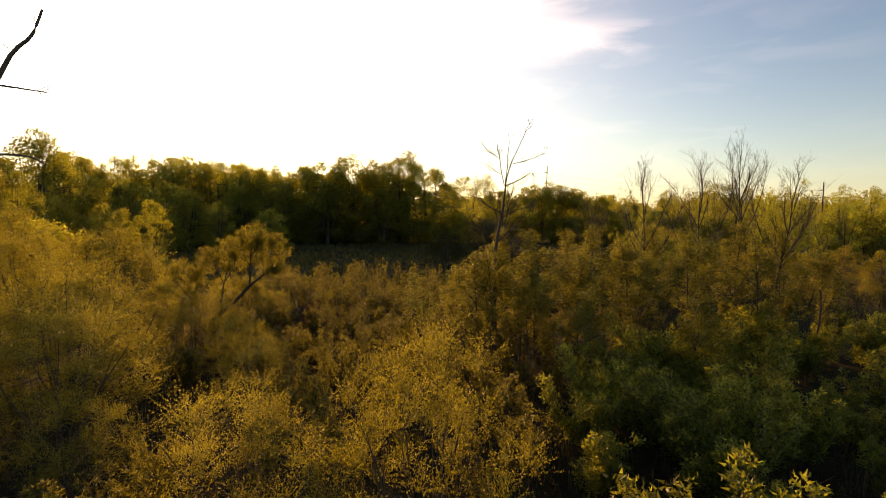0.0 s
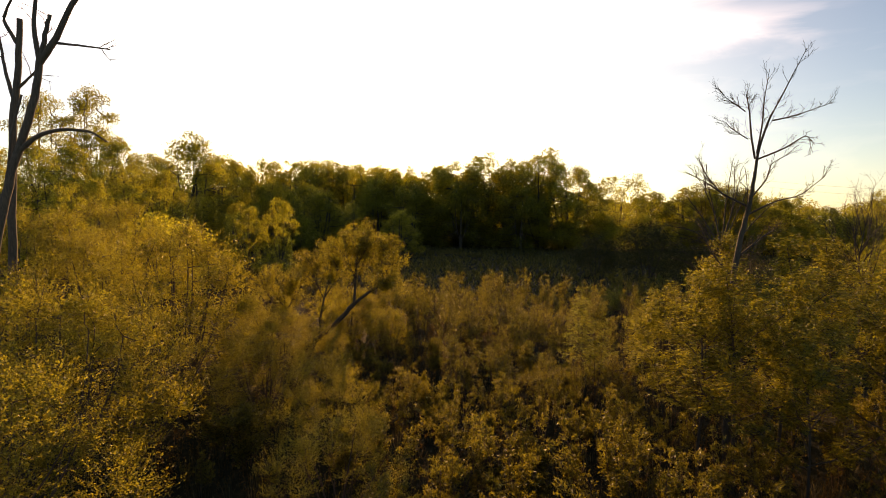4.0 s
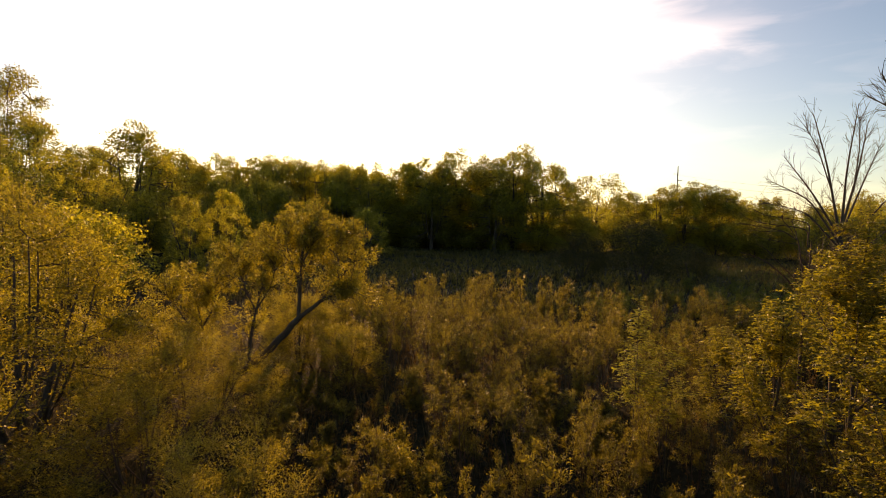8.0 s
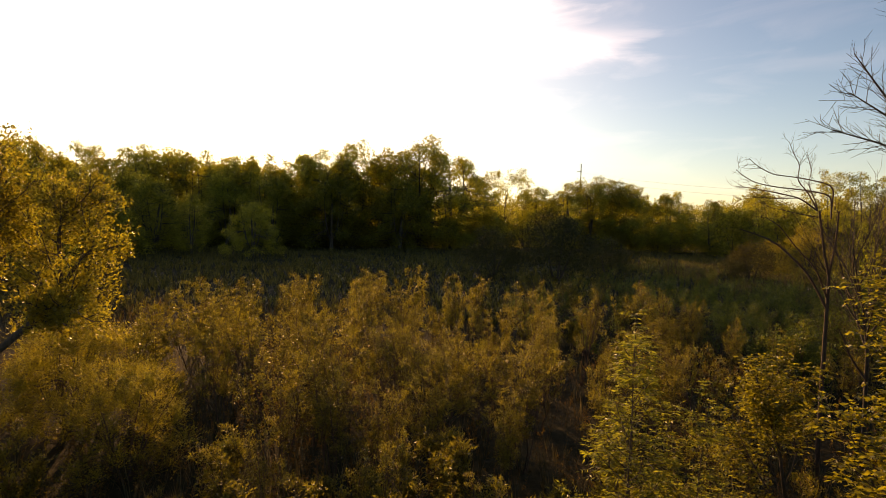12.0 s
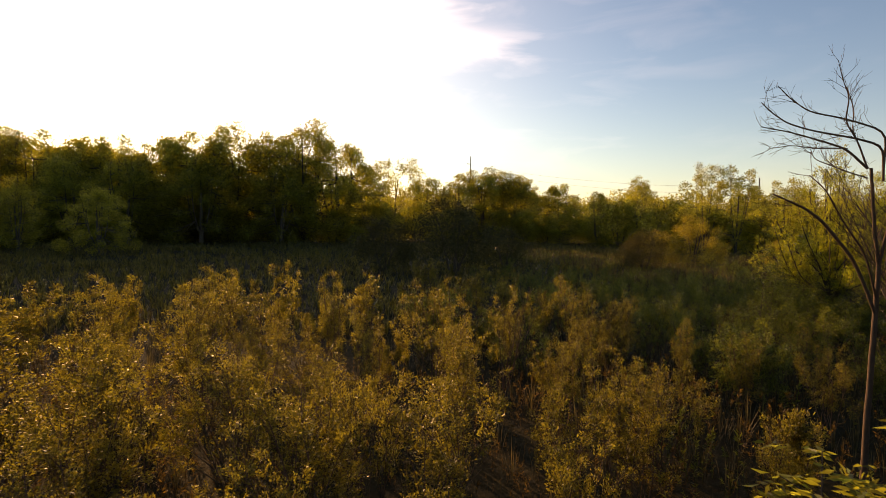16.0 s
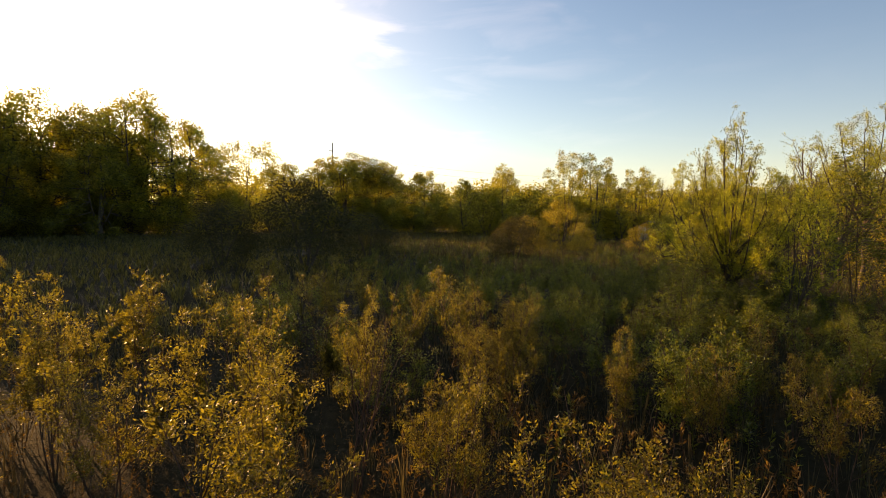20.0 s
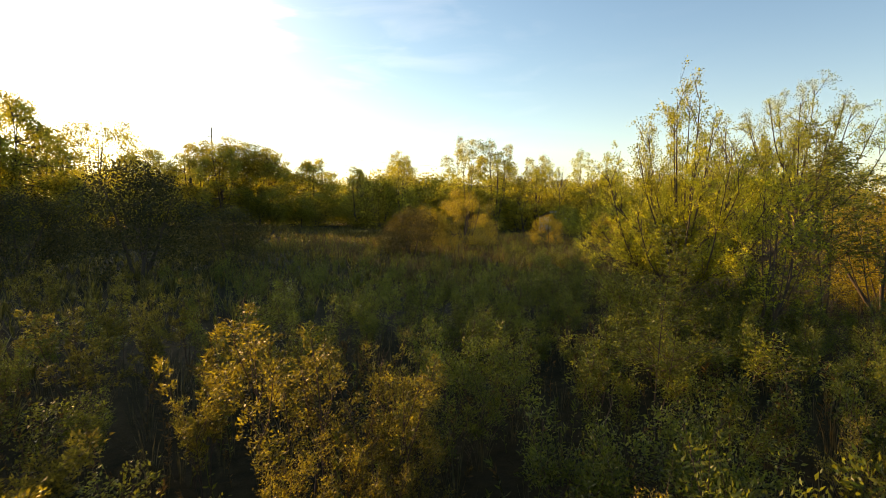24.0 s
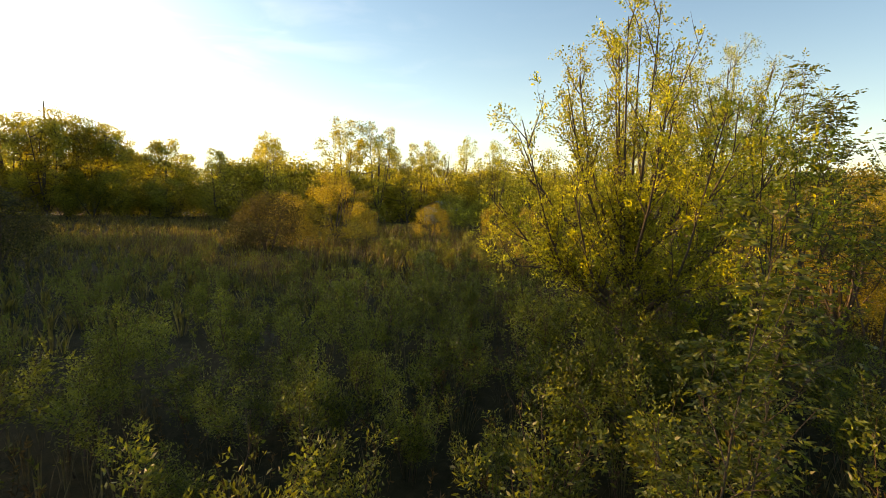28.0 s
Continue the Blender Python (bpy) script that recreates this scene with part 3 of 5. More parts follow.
low_kinds = [shrub("low_shrub", "low green shrub among the tall weeds", "shrub", dict(LOW, lean=0.4 + 0.15 * k), 40 + k, "low shrubs in the meadow") for k in range(4)]
olive_kinds = [shrub("low_shrub", "low olive-brown shrub between the taller shrubs", "shrub", dict(LOW, lean=0.4 + 0.12 * k, plain=True, leaf=0.07, leaf_mat=FIELD_LEAF), 46 + k, "low shrubs in the meadow") for k in range(2)]
leafy_kinds = [shrub("leafy_shrub", "leafy yellow-green shrub among the young ash trees", "shrub", dict(LOW, stems=5, lean=0.45 + 0.12 * k, plain=True, leaf=0.07, leaf_mat=ELDER_LEAF), 48 + k, "shrubs among the ash trees") for k in range(2)]
willow_kinds = [crowned("willow_bush", "large rounded willow bush with golden backlit leaves", "bush", dict(WILLOW, wide=2.2 + 0.25 * k), 50 + k, "willow bushes") for k in range(3)]
fine_kinds = [crowned("willow_bush", "dense rounded willow bush with fine golden leaves", "bush", dict(FINE, wide=2.3 + 0.25 * k), 57 + k, "willow bushes") for k in range(2)]

FIELD_SPOTS = [(-12.7, 42.6, 3.1), (-11.5, 46.3, 3.3), (-9.5, 47.1, 3.3), (-7.7, 50.1, 3.2), (-4.9, 50.2, 3.1), (-3.2, 46.6, 3.2), (-1.1, 46.9, 3.0), (1.6, 46.9, 3.0), (-0.5, 44.2, 2.6), (-3.3, 42.7, 3.0), (-0.7, 40.7, 2.6), (-2.1, 39.9, 2.7), (-9.0, 39.2, 3.0), (3.1, 44.7, 2.5), (-4.3, 38.2, 2.7), (-6.1, 38.8, 2.8), (-5.0, 40.0, 3.0), (-7.2, 40.6, 3.2), (-8.7, 40.6, 3.2), (-10.7, 40.6, 3.1), (-11.5, 39.7, 3.1), (-9.2, 37.4, 2.7), (-2.7, 38.0, 2.5), (-6.1, 37.4, 2.5), (-8.1, 37.2, 2.6), (-4.7, 36.8, 2.3), (-7.0, 36.9, 2.3)]
FIELD_MORE = [(2.4, 49.5, 3.2), (3.2, 48.6, 2.75), (1.3, 50.7, 2.2), (-8.2, 48.1, 3.2), (-5.9, 47.1, 3.2), (1.8, 48.2, 3.0), (2.4, 47.2, 2.8), (-0.6, 43.4, 2.7), (-3.0, 43.4, 2.8), (4.0, 43.4, 2.5), (6.8, 44.9, 2.5), (6.8, 44.0, 2.4), (5.1, 42.1, 2.4), (0.3, 40.9, 2.5), (-3.7, 40.6, 2.6), (-0.8, 39.5, 2.5), (0.5, 38.3, 2.3), (-6.0, 39.9, 2.5), (-7.7, 42.4, 2.7), (-9.0, 45.2, 3.2), (3.2, 52.1, 2.5), (3.7, 49.6, 2.3), (3.4, 48.2, 2.5), (2.6, 48.2, 2.5), (1.9, 52.6, 2.3), (1.0, 55.0, 2.3), (-0.1, 55.0, 2.3), (0.6, 57.4, 2.5), (-1.3, 63.5, 2.5), (2.2, 58.1, 2.3)]
LOW_SPOTS = [(13.2, 51.0, 2.2), (14.3, 51.0, 2.3), (12.5, 52.0, 2.1), (15.9, 51.2, 2.2), (13.7, 52.4, 2.1), (14.4, 50.0, 2.1), (5.3, 47.4, 1.9), (6.3, 46.2, 1.9), (5.3, 45.8, 1.9), (4.5, 44.7, 2.1), (0.1, 48.2, 1.5), (6.2, 50.4, 1.8), (12.3, 52.4, 1.8), (5.4, 44.4, 2.1), (6.2, 51.5, 1.9), (6.3, 56.1, 1.7), (7.8, 56.0, 1.7), (13.3, 57.8, 1.7), (9.2, 54.0, 1.6), (11.0, 50.2, 1.7), (12.3, 49.5, 1.8), (13.3, 50.7, 1.7), (11.9, 54.6, 1.6), (9.3, 57.6, 1.7), (10.3, 48.7, 1.9), (8.9, 50.2, 1.8)]
taken, bushes = [], []


def free(x, y, gap):
    return all((x - a) ** 2 + (y - b) ** 2 > gap * gap for a, b in taken)


def sow(kinds, x, y, tall, base):
    taken.append((x, y))
    proto = kinds[chance.randrange(len(kinds))]
    s = tall / base
    wide = chance.uniform(0.85, 1.25)
    return stand(proto, x, y, s * wide, None, chance.uniform(0.94, 1.06) / wide)


for x, y, h in FIELD_SPOTS + FIELD_MORE:
    if x > 3.9 and y > 46.5 or x > 0.5 and 45.5 < y < 48.4:
        h = min(h, 1.9)
    sow(near_kinds if -12 < x < 8 and 34 < y < 50 else field_kinds, x, y, h * (0.88 if x > -2 and 42 < y < 46.5 else 1.0), 2.75)
for x, y, h in LOW_SPOTS:
    sow(low_kinds, x, y, h, 1.5)
# the big bushes that the flight starts over
for x, y, h in [(-5.2, 14.8, 3.7), (-8.4, 24.0, 2.6), (-10.0, 27.0, 3.0), (-13.8, 29.4, 3.0), (-12.6, 19.6, 4.6), (-10.4, 17.2, 2.5), (-15.4, 25.6, 4.6),
                (-14.6, 39.6, 2.6), (-17.5, 21.0, 5.0), (-15.7, 32.8, 3.3), (-14.4, 32.3, 3.1), (-13.1, 32.9, 2.2), (-19.5, 34.6, 2.6), (-12.4, 37.4, 2.5), (-21.0, 41.0, 2.6), (-18.0, 43.0, 2.4), (-23.0, 26.0, 5.5)]:
    bushes.append((x, y))
    sow(fine_kinds if x > -16 and y < 33 else willow_kinds, x, y, h, 4.4)
bushes.append((-1.65, 14.6))
taken.append((-1.65, 14.6))
stand(fine_kinds[0], -2.0, 14.8, 0.92, 40, 1.22)
# shrubs between, wherever there is room
for _ in range(1100):
    x, y = chance.uniform(-16, 9), chance.uniform(9, 51)
    if x > 2 and y > 46 or x > -2 + 0.3 * (y - 10) and y < 30:
        continue
    tall = 2.9 if y > 38 else 2.3
    tall *= (chance.uniform(0.75, 1.05) if y < 36 and x > -9 else chance.uniform(0.5, 0.95)) * (0.62 if x > -1 and y > 35 else 0.85 if x < -9 and y < 40 else 1.0)
    if y < 40 and not all((x - a) ** 2 + (y - c) ** 2 > 4.2 for a, c in bushes):
        continue
    if (x + 13.0) ** 2 + (y - 35.5) ** 2 < 4.5 or (x + 10.5) ** 2 + (y - 20.3) ** 2 < 5:
        continue
    if free(x, y, 1.1 if y < 33 and -10 < x < 3 else 1.5) and not (x > -4.5 and y > 35.5):
        sow(near_kinds if -12 < x < 2 and 29 < y < 48 else field_kinds, x, y, tall, 2.55)
for _ in range(260):
    x, y = chance.uniform(3, 18), chance.uniform(43, 61)
    if free(x, y, 1.25):
        sow(low_kinds, x, y, chance.uniform(1.2, 2.0), 1.5)
for _ in range(300):
    x, y = chance.uniform(-7, 3.5), chance.uniform(36, 51)
    if free(x, y, 1.2 if y > 47 else 1.8) and not (x > -4.5 and y < 46):
        sow(low_kinds if x > 0 and y > 44 else olive_kinds, x, y, chance.uniform(1.2, 1.9) if x > -2 and y > 42 else chance.uniform(0.9, 1.5), 1.5)
for _ in range(170):
    x, y = chance.uniform(3, 27), chance.uniform(58, 73)
    if free(x, y, 2.0):
        sow(low_kinds, x, y, chance.uniform(0.9, 1.6), 1.5)
for _ in range(220):
    x, y = chance.uniform(-13.5, -2.5), chance.uniform(26, 36.5)
    if free(x, y, 1.0):
        sow(olive_kinds, x, y, chance.uniform(0.9, 1.7), 1.5)
for _ in range(160):
    x, y = chance.uniform(-3, 4.5), chance.uniform(48, 59)
    if free(x, y, 1.25):
        sow(low_kinds, x, y, chance.uniform(1.2, 1.9), 1.5)
for _ in range(260):
    x, y = chance.uniform(1, 22), chance.uniform(9, 40)
    if free(x, y, 1.75):
        sow(leafy_kinds if y < 34 and x > 2 else olive_kinds, x, y, chance.uniform(1.7, 2.8) if y < 34 else chance.uniform(1.2, 1.9), 1.5)


# ---- single trees ----
ASH = dict(stems=1, lean=0.08, height=5.6, thick=0.055, limbs=13, bole=0.25, limb_angle=50, reach=2.3, crown=cone, twigs=12, bare=0.2, twig=0.6, twig_angle=40, lift=0.12, per=18, leaf=0.155, scatter=0.06, bark=BARK, leaf_mat=ASH_LEAF, twig_thick=0.007)
SAPLING = dict(ASH, taper=0.08, height=4.5, thick=0.03, limbs=12, reach=1.05, bole=0.36, twigs=5, twig=0.32, per=6, leaf=0.25, limb_angle=48)
BARE = dict(twig_steps=2, stems=1, lean=0.05, height=9.4, thick=0.085, limbs=13, bole=0.38, limb_angle=35, reach=3.5, crown=cone, twigs=17, bare=0.2, twig=1.1, twig_angle=27, lift=0.18, sub=4, bark=BARK, twig_thick=0.008, taper=0.12, wander=0.1)
ash_kinds = [plant("ash_tree", "young ash tree with feathered yellow-green leaves", "tree", dict(ASH, limbs=12 + k), 70 + k, "young ash trees") for k in range(3)]
sap_kinds = [plant("ash_sapling", "slender ash sapling with long feathered green leaves", "sapling", dict(SAPLING, leaf_mat=GREEN_LEAF, thick=0.022, leaf=0.17, limbs=17, reach=1.05, bole=0.3, twigs=5, per=5, limb_angle=56, wander=0.05), 80 + k, "ash saplings", shape=[((0.1, 0.03, 1.0), 5.2), ((-0.16, 0.1 - 0.2 * k, 1.0), 4.6)]) for k in range(2)]
elder_kind = plant("elder_sapling", "leafy young sapling with bright feathered leaves", "sapling", dict(SAPLING, leaf_mat=ELDER_LEAF, leaf=0.15, leaflet=0.42, slim=0.28, scatter=0.03, reach=0.62, limbs=21, bole=0.4, per=6, twigs=4, bare=0.3, twig=0.2, thick=0.02, wander=0.02, rise=0.0, limb_angle=60, crown=lambda u: 1.0 - 0.6 * u), 84, "ash saplings", shape=[((0.0, 0.0, 1.0), 4.55), ((0.09, 0.06, 1.0), 3.9)])
bare_kinds = [plant("bare_tree", "leafless ash tree with fine upswept twigs", "tree", dict(BARE, limbs=14 + k), 90 + k, "leafless trees") for k in range(3)]

bare_kinds.append(plant("bare_tree", "small leafless tree with wide spreading branches", "tree", dict(BARE, limb_angle=48, reach=2.7, bole=0.3, limbs=16, crown=dome), 95, "leafless trees"))
stand(elder_kind, -3.65, 33.2, 1.0, 30)
stand(elder_kind, -2.95, 33.15, 0.8, 100)
stand(sap_kinds[0], 18.7, 50.0, 1.28, 60)
stand(sap_kinds[1], 19.3, 48.8, 1.32, 200)
stand(sap_kinds[0], 8.5, 48.5, 0.74, 150)
maple_kind = crowned("young_maple", "dense young tree with yellow-green leaves on a thin trunk", "tree", dict(stems=2, lean=0.15, tall=5.3, wide=1.45, low=1.4, thick=0.05, lobes=(50, 0.34, 110), limbs=8, leaf=0.075, slim=0.5, belly=0.25, shoots=3, shoot=0.8, bark=BARK, leaf_mat=PEAR_LEAF), 137, "young maples")
for x, y, s in [(15.3, 50.0, 1.02), (18.0, 51.4, 0.95), (20.8, 53.6, 0.9), (31.0, 58.0, 1.4), (20.0, 56.5, 0.9), (34.5, 62.0, 1.4)]:
    stand(maple_kind, x, y, s)
for x, y, s in [(0.2, 32.6, 1.05), (1.6, 29.4, 0.95), (-0.9, 34.0, 0.7), (2.6, 31.2, 1.1), (4.2, 29.6, 1.1), (5.4, 33.0, 1.15), (7.2, 30.4, 1.1), (8.6, 34.6, 1.2), (10.2, 31.6, 1.15), (12.0, 35.4, 1.2), (13.6, 31.8, 1.1), (5.4, 36.4, 1.1), (8.0, 37.6, 1.05),
                (11.4, 40.0, 1.15), (15.0, 37.0, 1.2), (17.0, 33.0, 1.1), (18.6, 38.6, 1.15), (4.0, 25.5, 0.9), (8.0, 26.0, 0.85), (-0.4, 28.6, 0.95), (1.7, 27.6, 0.9), (-0.7, 32.3, 0.92), (1.1, 33.9, 1.1), (0.35, 28.3, 1.0)]:
    stand(ash_kinds[chance.randrange(3)], x, y, s)
for x, y, s, k in [(2.95, 38.6, 0.72, 3), (7.8, 39.9, 0.85, 1), (10.1, 39.2, 1.16, 2), (12.9, 37.4, 1.22, 0), (17.0, 38.5, 1.2, 1), (18.6, 38.9, 1.16, 0)]:
    stand(bare_kinds[k], x, y, s)

# the tall dead tree with one leaning leader
DRY_TWIG = dict(twig_steps=2, twigs=17, bare=0.2, twig=0.42, twig_angle=33, lift=0.18, sub=3, twig_thick=0.007)
dead = drawn_tree("dead_tree", "tall dead tree with dark bare forking branches", [
    ([(0, -0.1), (-0.06, 3), (-0.08, 5.1), (0.0, 6.04), (0.14, 6.87), (0.28, 7.6), (0.36, 8.4)], 0.11, 0.045),
    ([(0.36, 8.35), (0.42, 9.0), (0.65, 9.83), (0.93, 10.4), (1.2, 11.03), (1.53, 11.75)], 0.042, 0.008), ([(0.38, 8.9), (0.48, 9.65), (0.5, 10.4), (0.6, 11.2)], 0.028, 0.007),
    ([(0.34, 8.75), (0.17, 9.37), (0.05, 10.07), (-0.09, 10.45)], 0.032, 0.014), ([(0.03, 10.05), (-0.18, 10.2), (-0.5, 10.4), (-0.7, 10.65)], 0.018, 0.006), ([(0.13, 9.3), (-0.28, 9.55), (-0.58, 9.8)], 0.018, 0.006),
    ([(0.74, 9.8), (1.1, 9.88), (1.48, 10.0), (2.27, 10.3)], 0.025, 0.006), ([(0.42, 8.75), (1.1, 9.05), (1.62, 9.42), (1.85, 9.16)], 0.03, 0.006),
    ([(0.3, 7.7), (0.65, 8.17), (0.74, 8.63), (1.2, 8.9)], 0.026, 0.008), ([(0.2, 7.45), (-0.46, 7.8), (-0.83, 8.26), (-1.06, 8.8)], 0.034, 0.01),
    ([(-0.4, 7.75), (-0.9, 8.1), (-1.4, 8.35)], 0.022, 0.006), ([(0.2, 7.2), (0.9, 7.6), (1.5, 7.75), (2.1, 8.3)], 0.03, 0.007), ([(0.1, 6.7), (0.2, 7.6), (0.05, 8.5)], 0.02, 0.006),
    ([(0.0, 6.0), (0.6, 6.6), (0.9, 6.8)], 0.03, 0.008), ([(-0.05, 5.4), (-0.7, 6.1), (-1.1, 6.9)], 0.03, 0.008)],
    (1.0, 0.1), BARK, DRY_TWIG, 104, "leafless trees")
stand(dead, 0.52, 29.9, 0.965, 0)
# the leafless tree whose fan of limbs stands over the young ashes
FAN_TWIG = dict(twig_steps=2, twigs=27, bare=0.22, twig=0.5, twig_angle=28, lift=0.12, sub=2, twig_thick=0.006)
fan = drawn_tree("bare_tree", "leafless tree with a tall fan of slender upswept limbs", [
    ([(0.1, -0.1), (0.04, 2.5), (0.0, 5.0), (0.0, 5.9)], 0.11, 0.065),
    ([(0, 5.85), (-0.14, 6.5), (-0.46, 7.8), (-0.87, 9.0)], 0.045, 0.007), ([(0, 5.9), (0.02, 6.5), (0.05, 7.7), (0.23, 9.3)], 0.045, 0.007),
    ([(0.02, 6.2), (0.4, 7.7), (0.6, 8.9)], 0.035, 0.006), ([(0, 6.0), (0.5, 7.3), (0.92, 8.3)], 0.03, 0.006), ([(-0.03, 6.0), (-0.65, 7.1), (-1.3, 8.0)], 0.035, 0.006),
    ([(0, 5.8), (-0.85, 6.9), (-1.8, 7.3)], 0.03, 0.006), ([(0, 5.7), (-0.9, 6.6), (-2.0, 6.8)], 0.028, 0.006), ([(0.05, 5.6), (0.8, 6.7), (1.7, 7.8)], 0.03, 0.006), ([(0.0, 5.2), (1.0, 6.0), (2.0, 6.9)], 0.03, 0.006),
    ([(-0.3, 7.2), (-0.75, 8.2), (-1.15, 8.7)], 0.018, 0.005), ([(0.25, 7.1), (0.35, 8.2), (0.3, 9.0)], 0.018, 0.005)],
    (1.0, 0.2), BARK, FAN_TWIG, 117, "leafless trees")
stand(fan, 1.15, 34.8, 0.96, 0)
thin = drawn_tree("bare_tree", "thin forked dead tree with drooping bare branches", [
    ([(0.07, -0.1), (0.06, 2), (0.09, 3.3), (0.1, 4.32)], 0.05, 0.03),
    ([(0.1, 4.32), (-0.05, 4.86), (-0.13, 5.25), (-0.21, 5.65)], 0.026, 0.02), ([(0.1, 4.32), (0.13, 5.02), (0.08, 5.64)], 0.024, 0.014),
    ([(-0.21, 5.65), (-0.59, 5.9), (-1.03, 5.99), (-1.55, 6.08), (-1.97, 6.12)], 0.018, 0.005), ([(-0.21, 5.65), (-0.21, 5.86), (-0.31, 6.2), (-0.18, 6.47), (-0.21, 6.77), (-0.18, 6.88)], 0.012, 0.004),
    ([(-0.21, 5.65), (-0.44, 6.0), (-0.71, 6.25), (-0.68, 6.55), (-0.85, 6.79), (-0.96, 7.0)], 0.014, 0.004), ([(0.09, 5.49), (0.1, 5.97), (-0.4, 6.06), (-1.09, 6.12), (-1.47, 6.2), (-1.71, 6.33), (-1.85, 6.46)], 0.018, 0.005),
    ([(0.08, 5.6), (0.16, 6.17), (-0.52, 6.31), (-1.11, 6.37), (-1.4, 6.53), (-1.58, 6.7)], 0.016, 0.005), ([(-0.2, 5.52), (-0.66, 5.58), (-1.05, 5.64), (-1.44, 5.7), (-1.61, 5.81)], 0.01, 0.004),
    ([(-0.59, 5.9), (-1.07, 5.88), (-1.45, 5.91), (-1.81, 5.85)], 0.009, 0.004), ([(0.12, 3.6), (-0.37, 4.4), (-1.0, 4.93), (-1.3, 5.08), (-1.59, 5.17), (-1.89, 5.26)], 0.026, 0.01),
    ([(0.13, 3.76), (-0.22, 4.48), (-0.71, 4.9), (-1.13, 5.34), (-1.47, 5.5)], 0.018, 0.006)],
    (0.993, 0.119), TWIG, dict(FAN_TWIG, twig=0.3, twigs=13, twig_thick=0.004, twig_angle=36), 118, "leafless trees")
stand(thin, 1.75, 38.25, 1.0, 0)
stalks = plant("bare_sapling", "thin bare sapling stems among the shrubs", "sapling", dict(BARE, thick=0.016, limbs=6, reach=0.8, bole=0.3, twigs=4, twig=0.35, sub=1, twig_thick=0.003, limb_angle=30, bark=TWIG), 119, shape=[((0.03, 0.0, 1.0), 3.9), ((0.12, 0.1, 1.0), 3.4), ((-0.1, 0.05, 1.0), 2.9), ((0.25, -0.1, 1.0), 3.0)])
stand(stalks, -1.75, 44.6, 1.0, 0)

# two thick dead snags with broken leaders
SNAG_TWIG = dict(twig_steps=3, twigs=3, bare=0.45, twig=0.8, twig_angle=55, lift=0.1, sub=1, twig_thick=0.018)
snag = drawn_tree("dead_snag", "thick weathered dead trunk with broken bare limbs", [
    ([(0, -0.1), (0.5, 3.2), (1.0, 6.2), (1.64, 8.4), (2.5, 10.66), (2.75, 12.2)], 0.2, 0.12),
    ([(2.75, 12.1), (3.4, 12.9), (4.1, 14.3), (5.0, 15.1), (5.45, 16.3)], 0.13, 0.05), ([(2.74, 12.0), (2.65, 13.4), (2.9, 14.6)], 0.1, 0.06), ([(2.8, 12.3), (3.0, 13.0), (3.24, 13.8)], 0.1, 0.07),
    ([(3.4, 12.8), (4.6, 12.65), (5.6, 12.5)], 0.05, 0.02), ([(1.8, 8.8), (2.6, 9.4), (3.5, 9.65), (4.7, 9.6), (5.4, 9.2)], 0.1, 0.03), ([(1.4, 7.6), (1.6, 9.4), (2.1, 10.9)], 0.07, 0.04)],
    (0.97, 0.23), DEAD, SNAG_TWIG, 111, "dead snags")
stand(snag, -25.8, 28.8, 1.0, 0)
snag_two = drawn_tree("dead_snag", "tall grey dead trunk with a snapped top", [
    ([(0.6, -0.1), (0.75, 5), (0.9, 10.2), (1.2, 11.9), (1.33, 14.0)], 0.17, 0.1),
    ([(1.22, 11.4), (1.6, 11.7), (2.05, 12.1)], 0.06, 0.03), ([(1.25, 13.0), (0.8, 13.9), (1.2, 14.4), (1.66, 14.8)], 0.08, 0.03), ([(1.0, 10.9), (0.5, 12.1), (0.1, 13.6)], 0.08, 0.04)],
    (0.97, 0.23), DEAD, SNAG_TWIG, 113, "dead snags")
stand(snag_two, -26.2, 29.8, 1.0, 0)

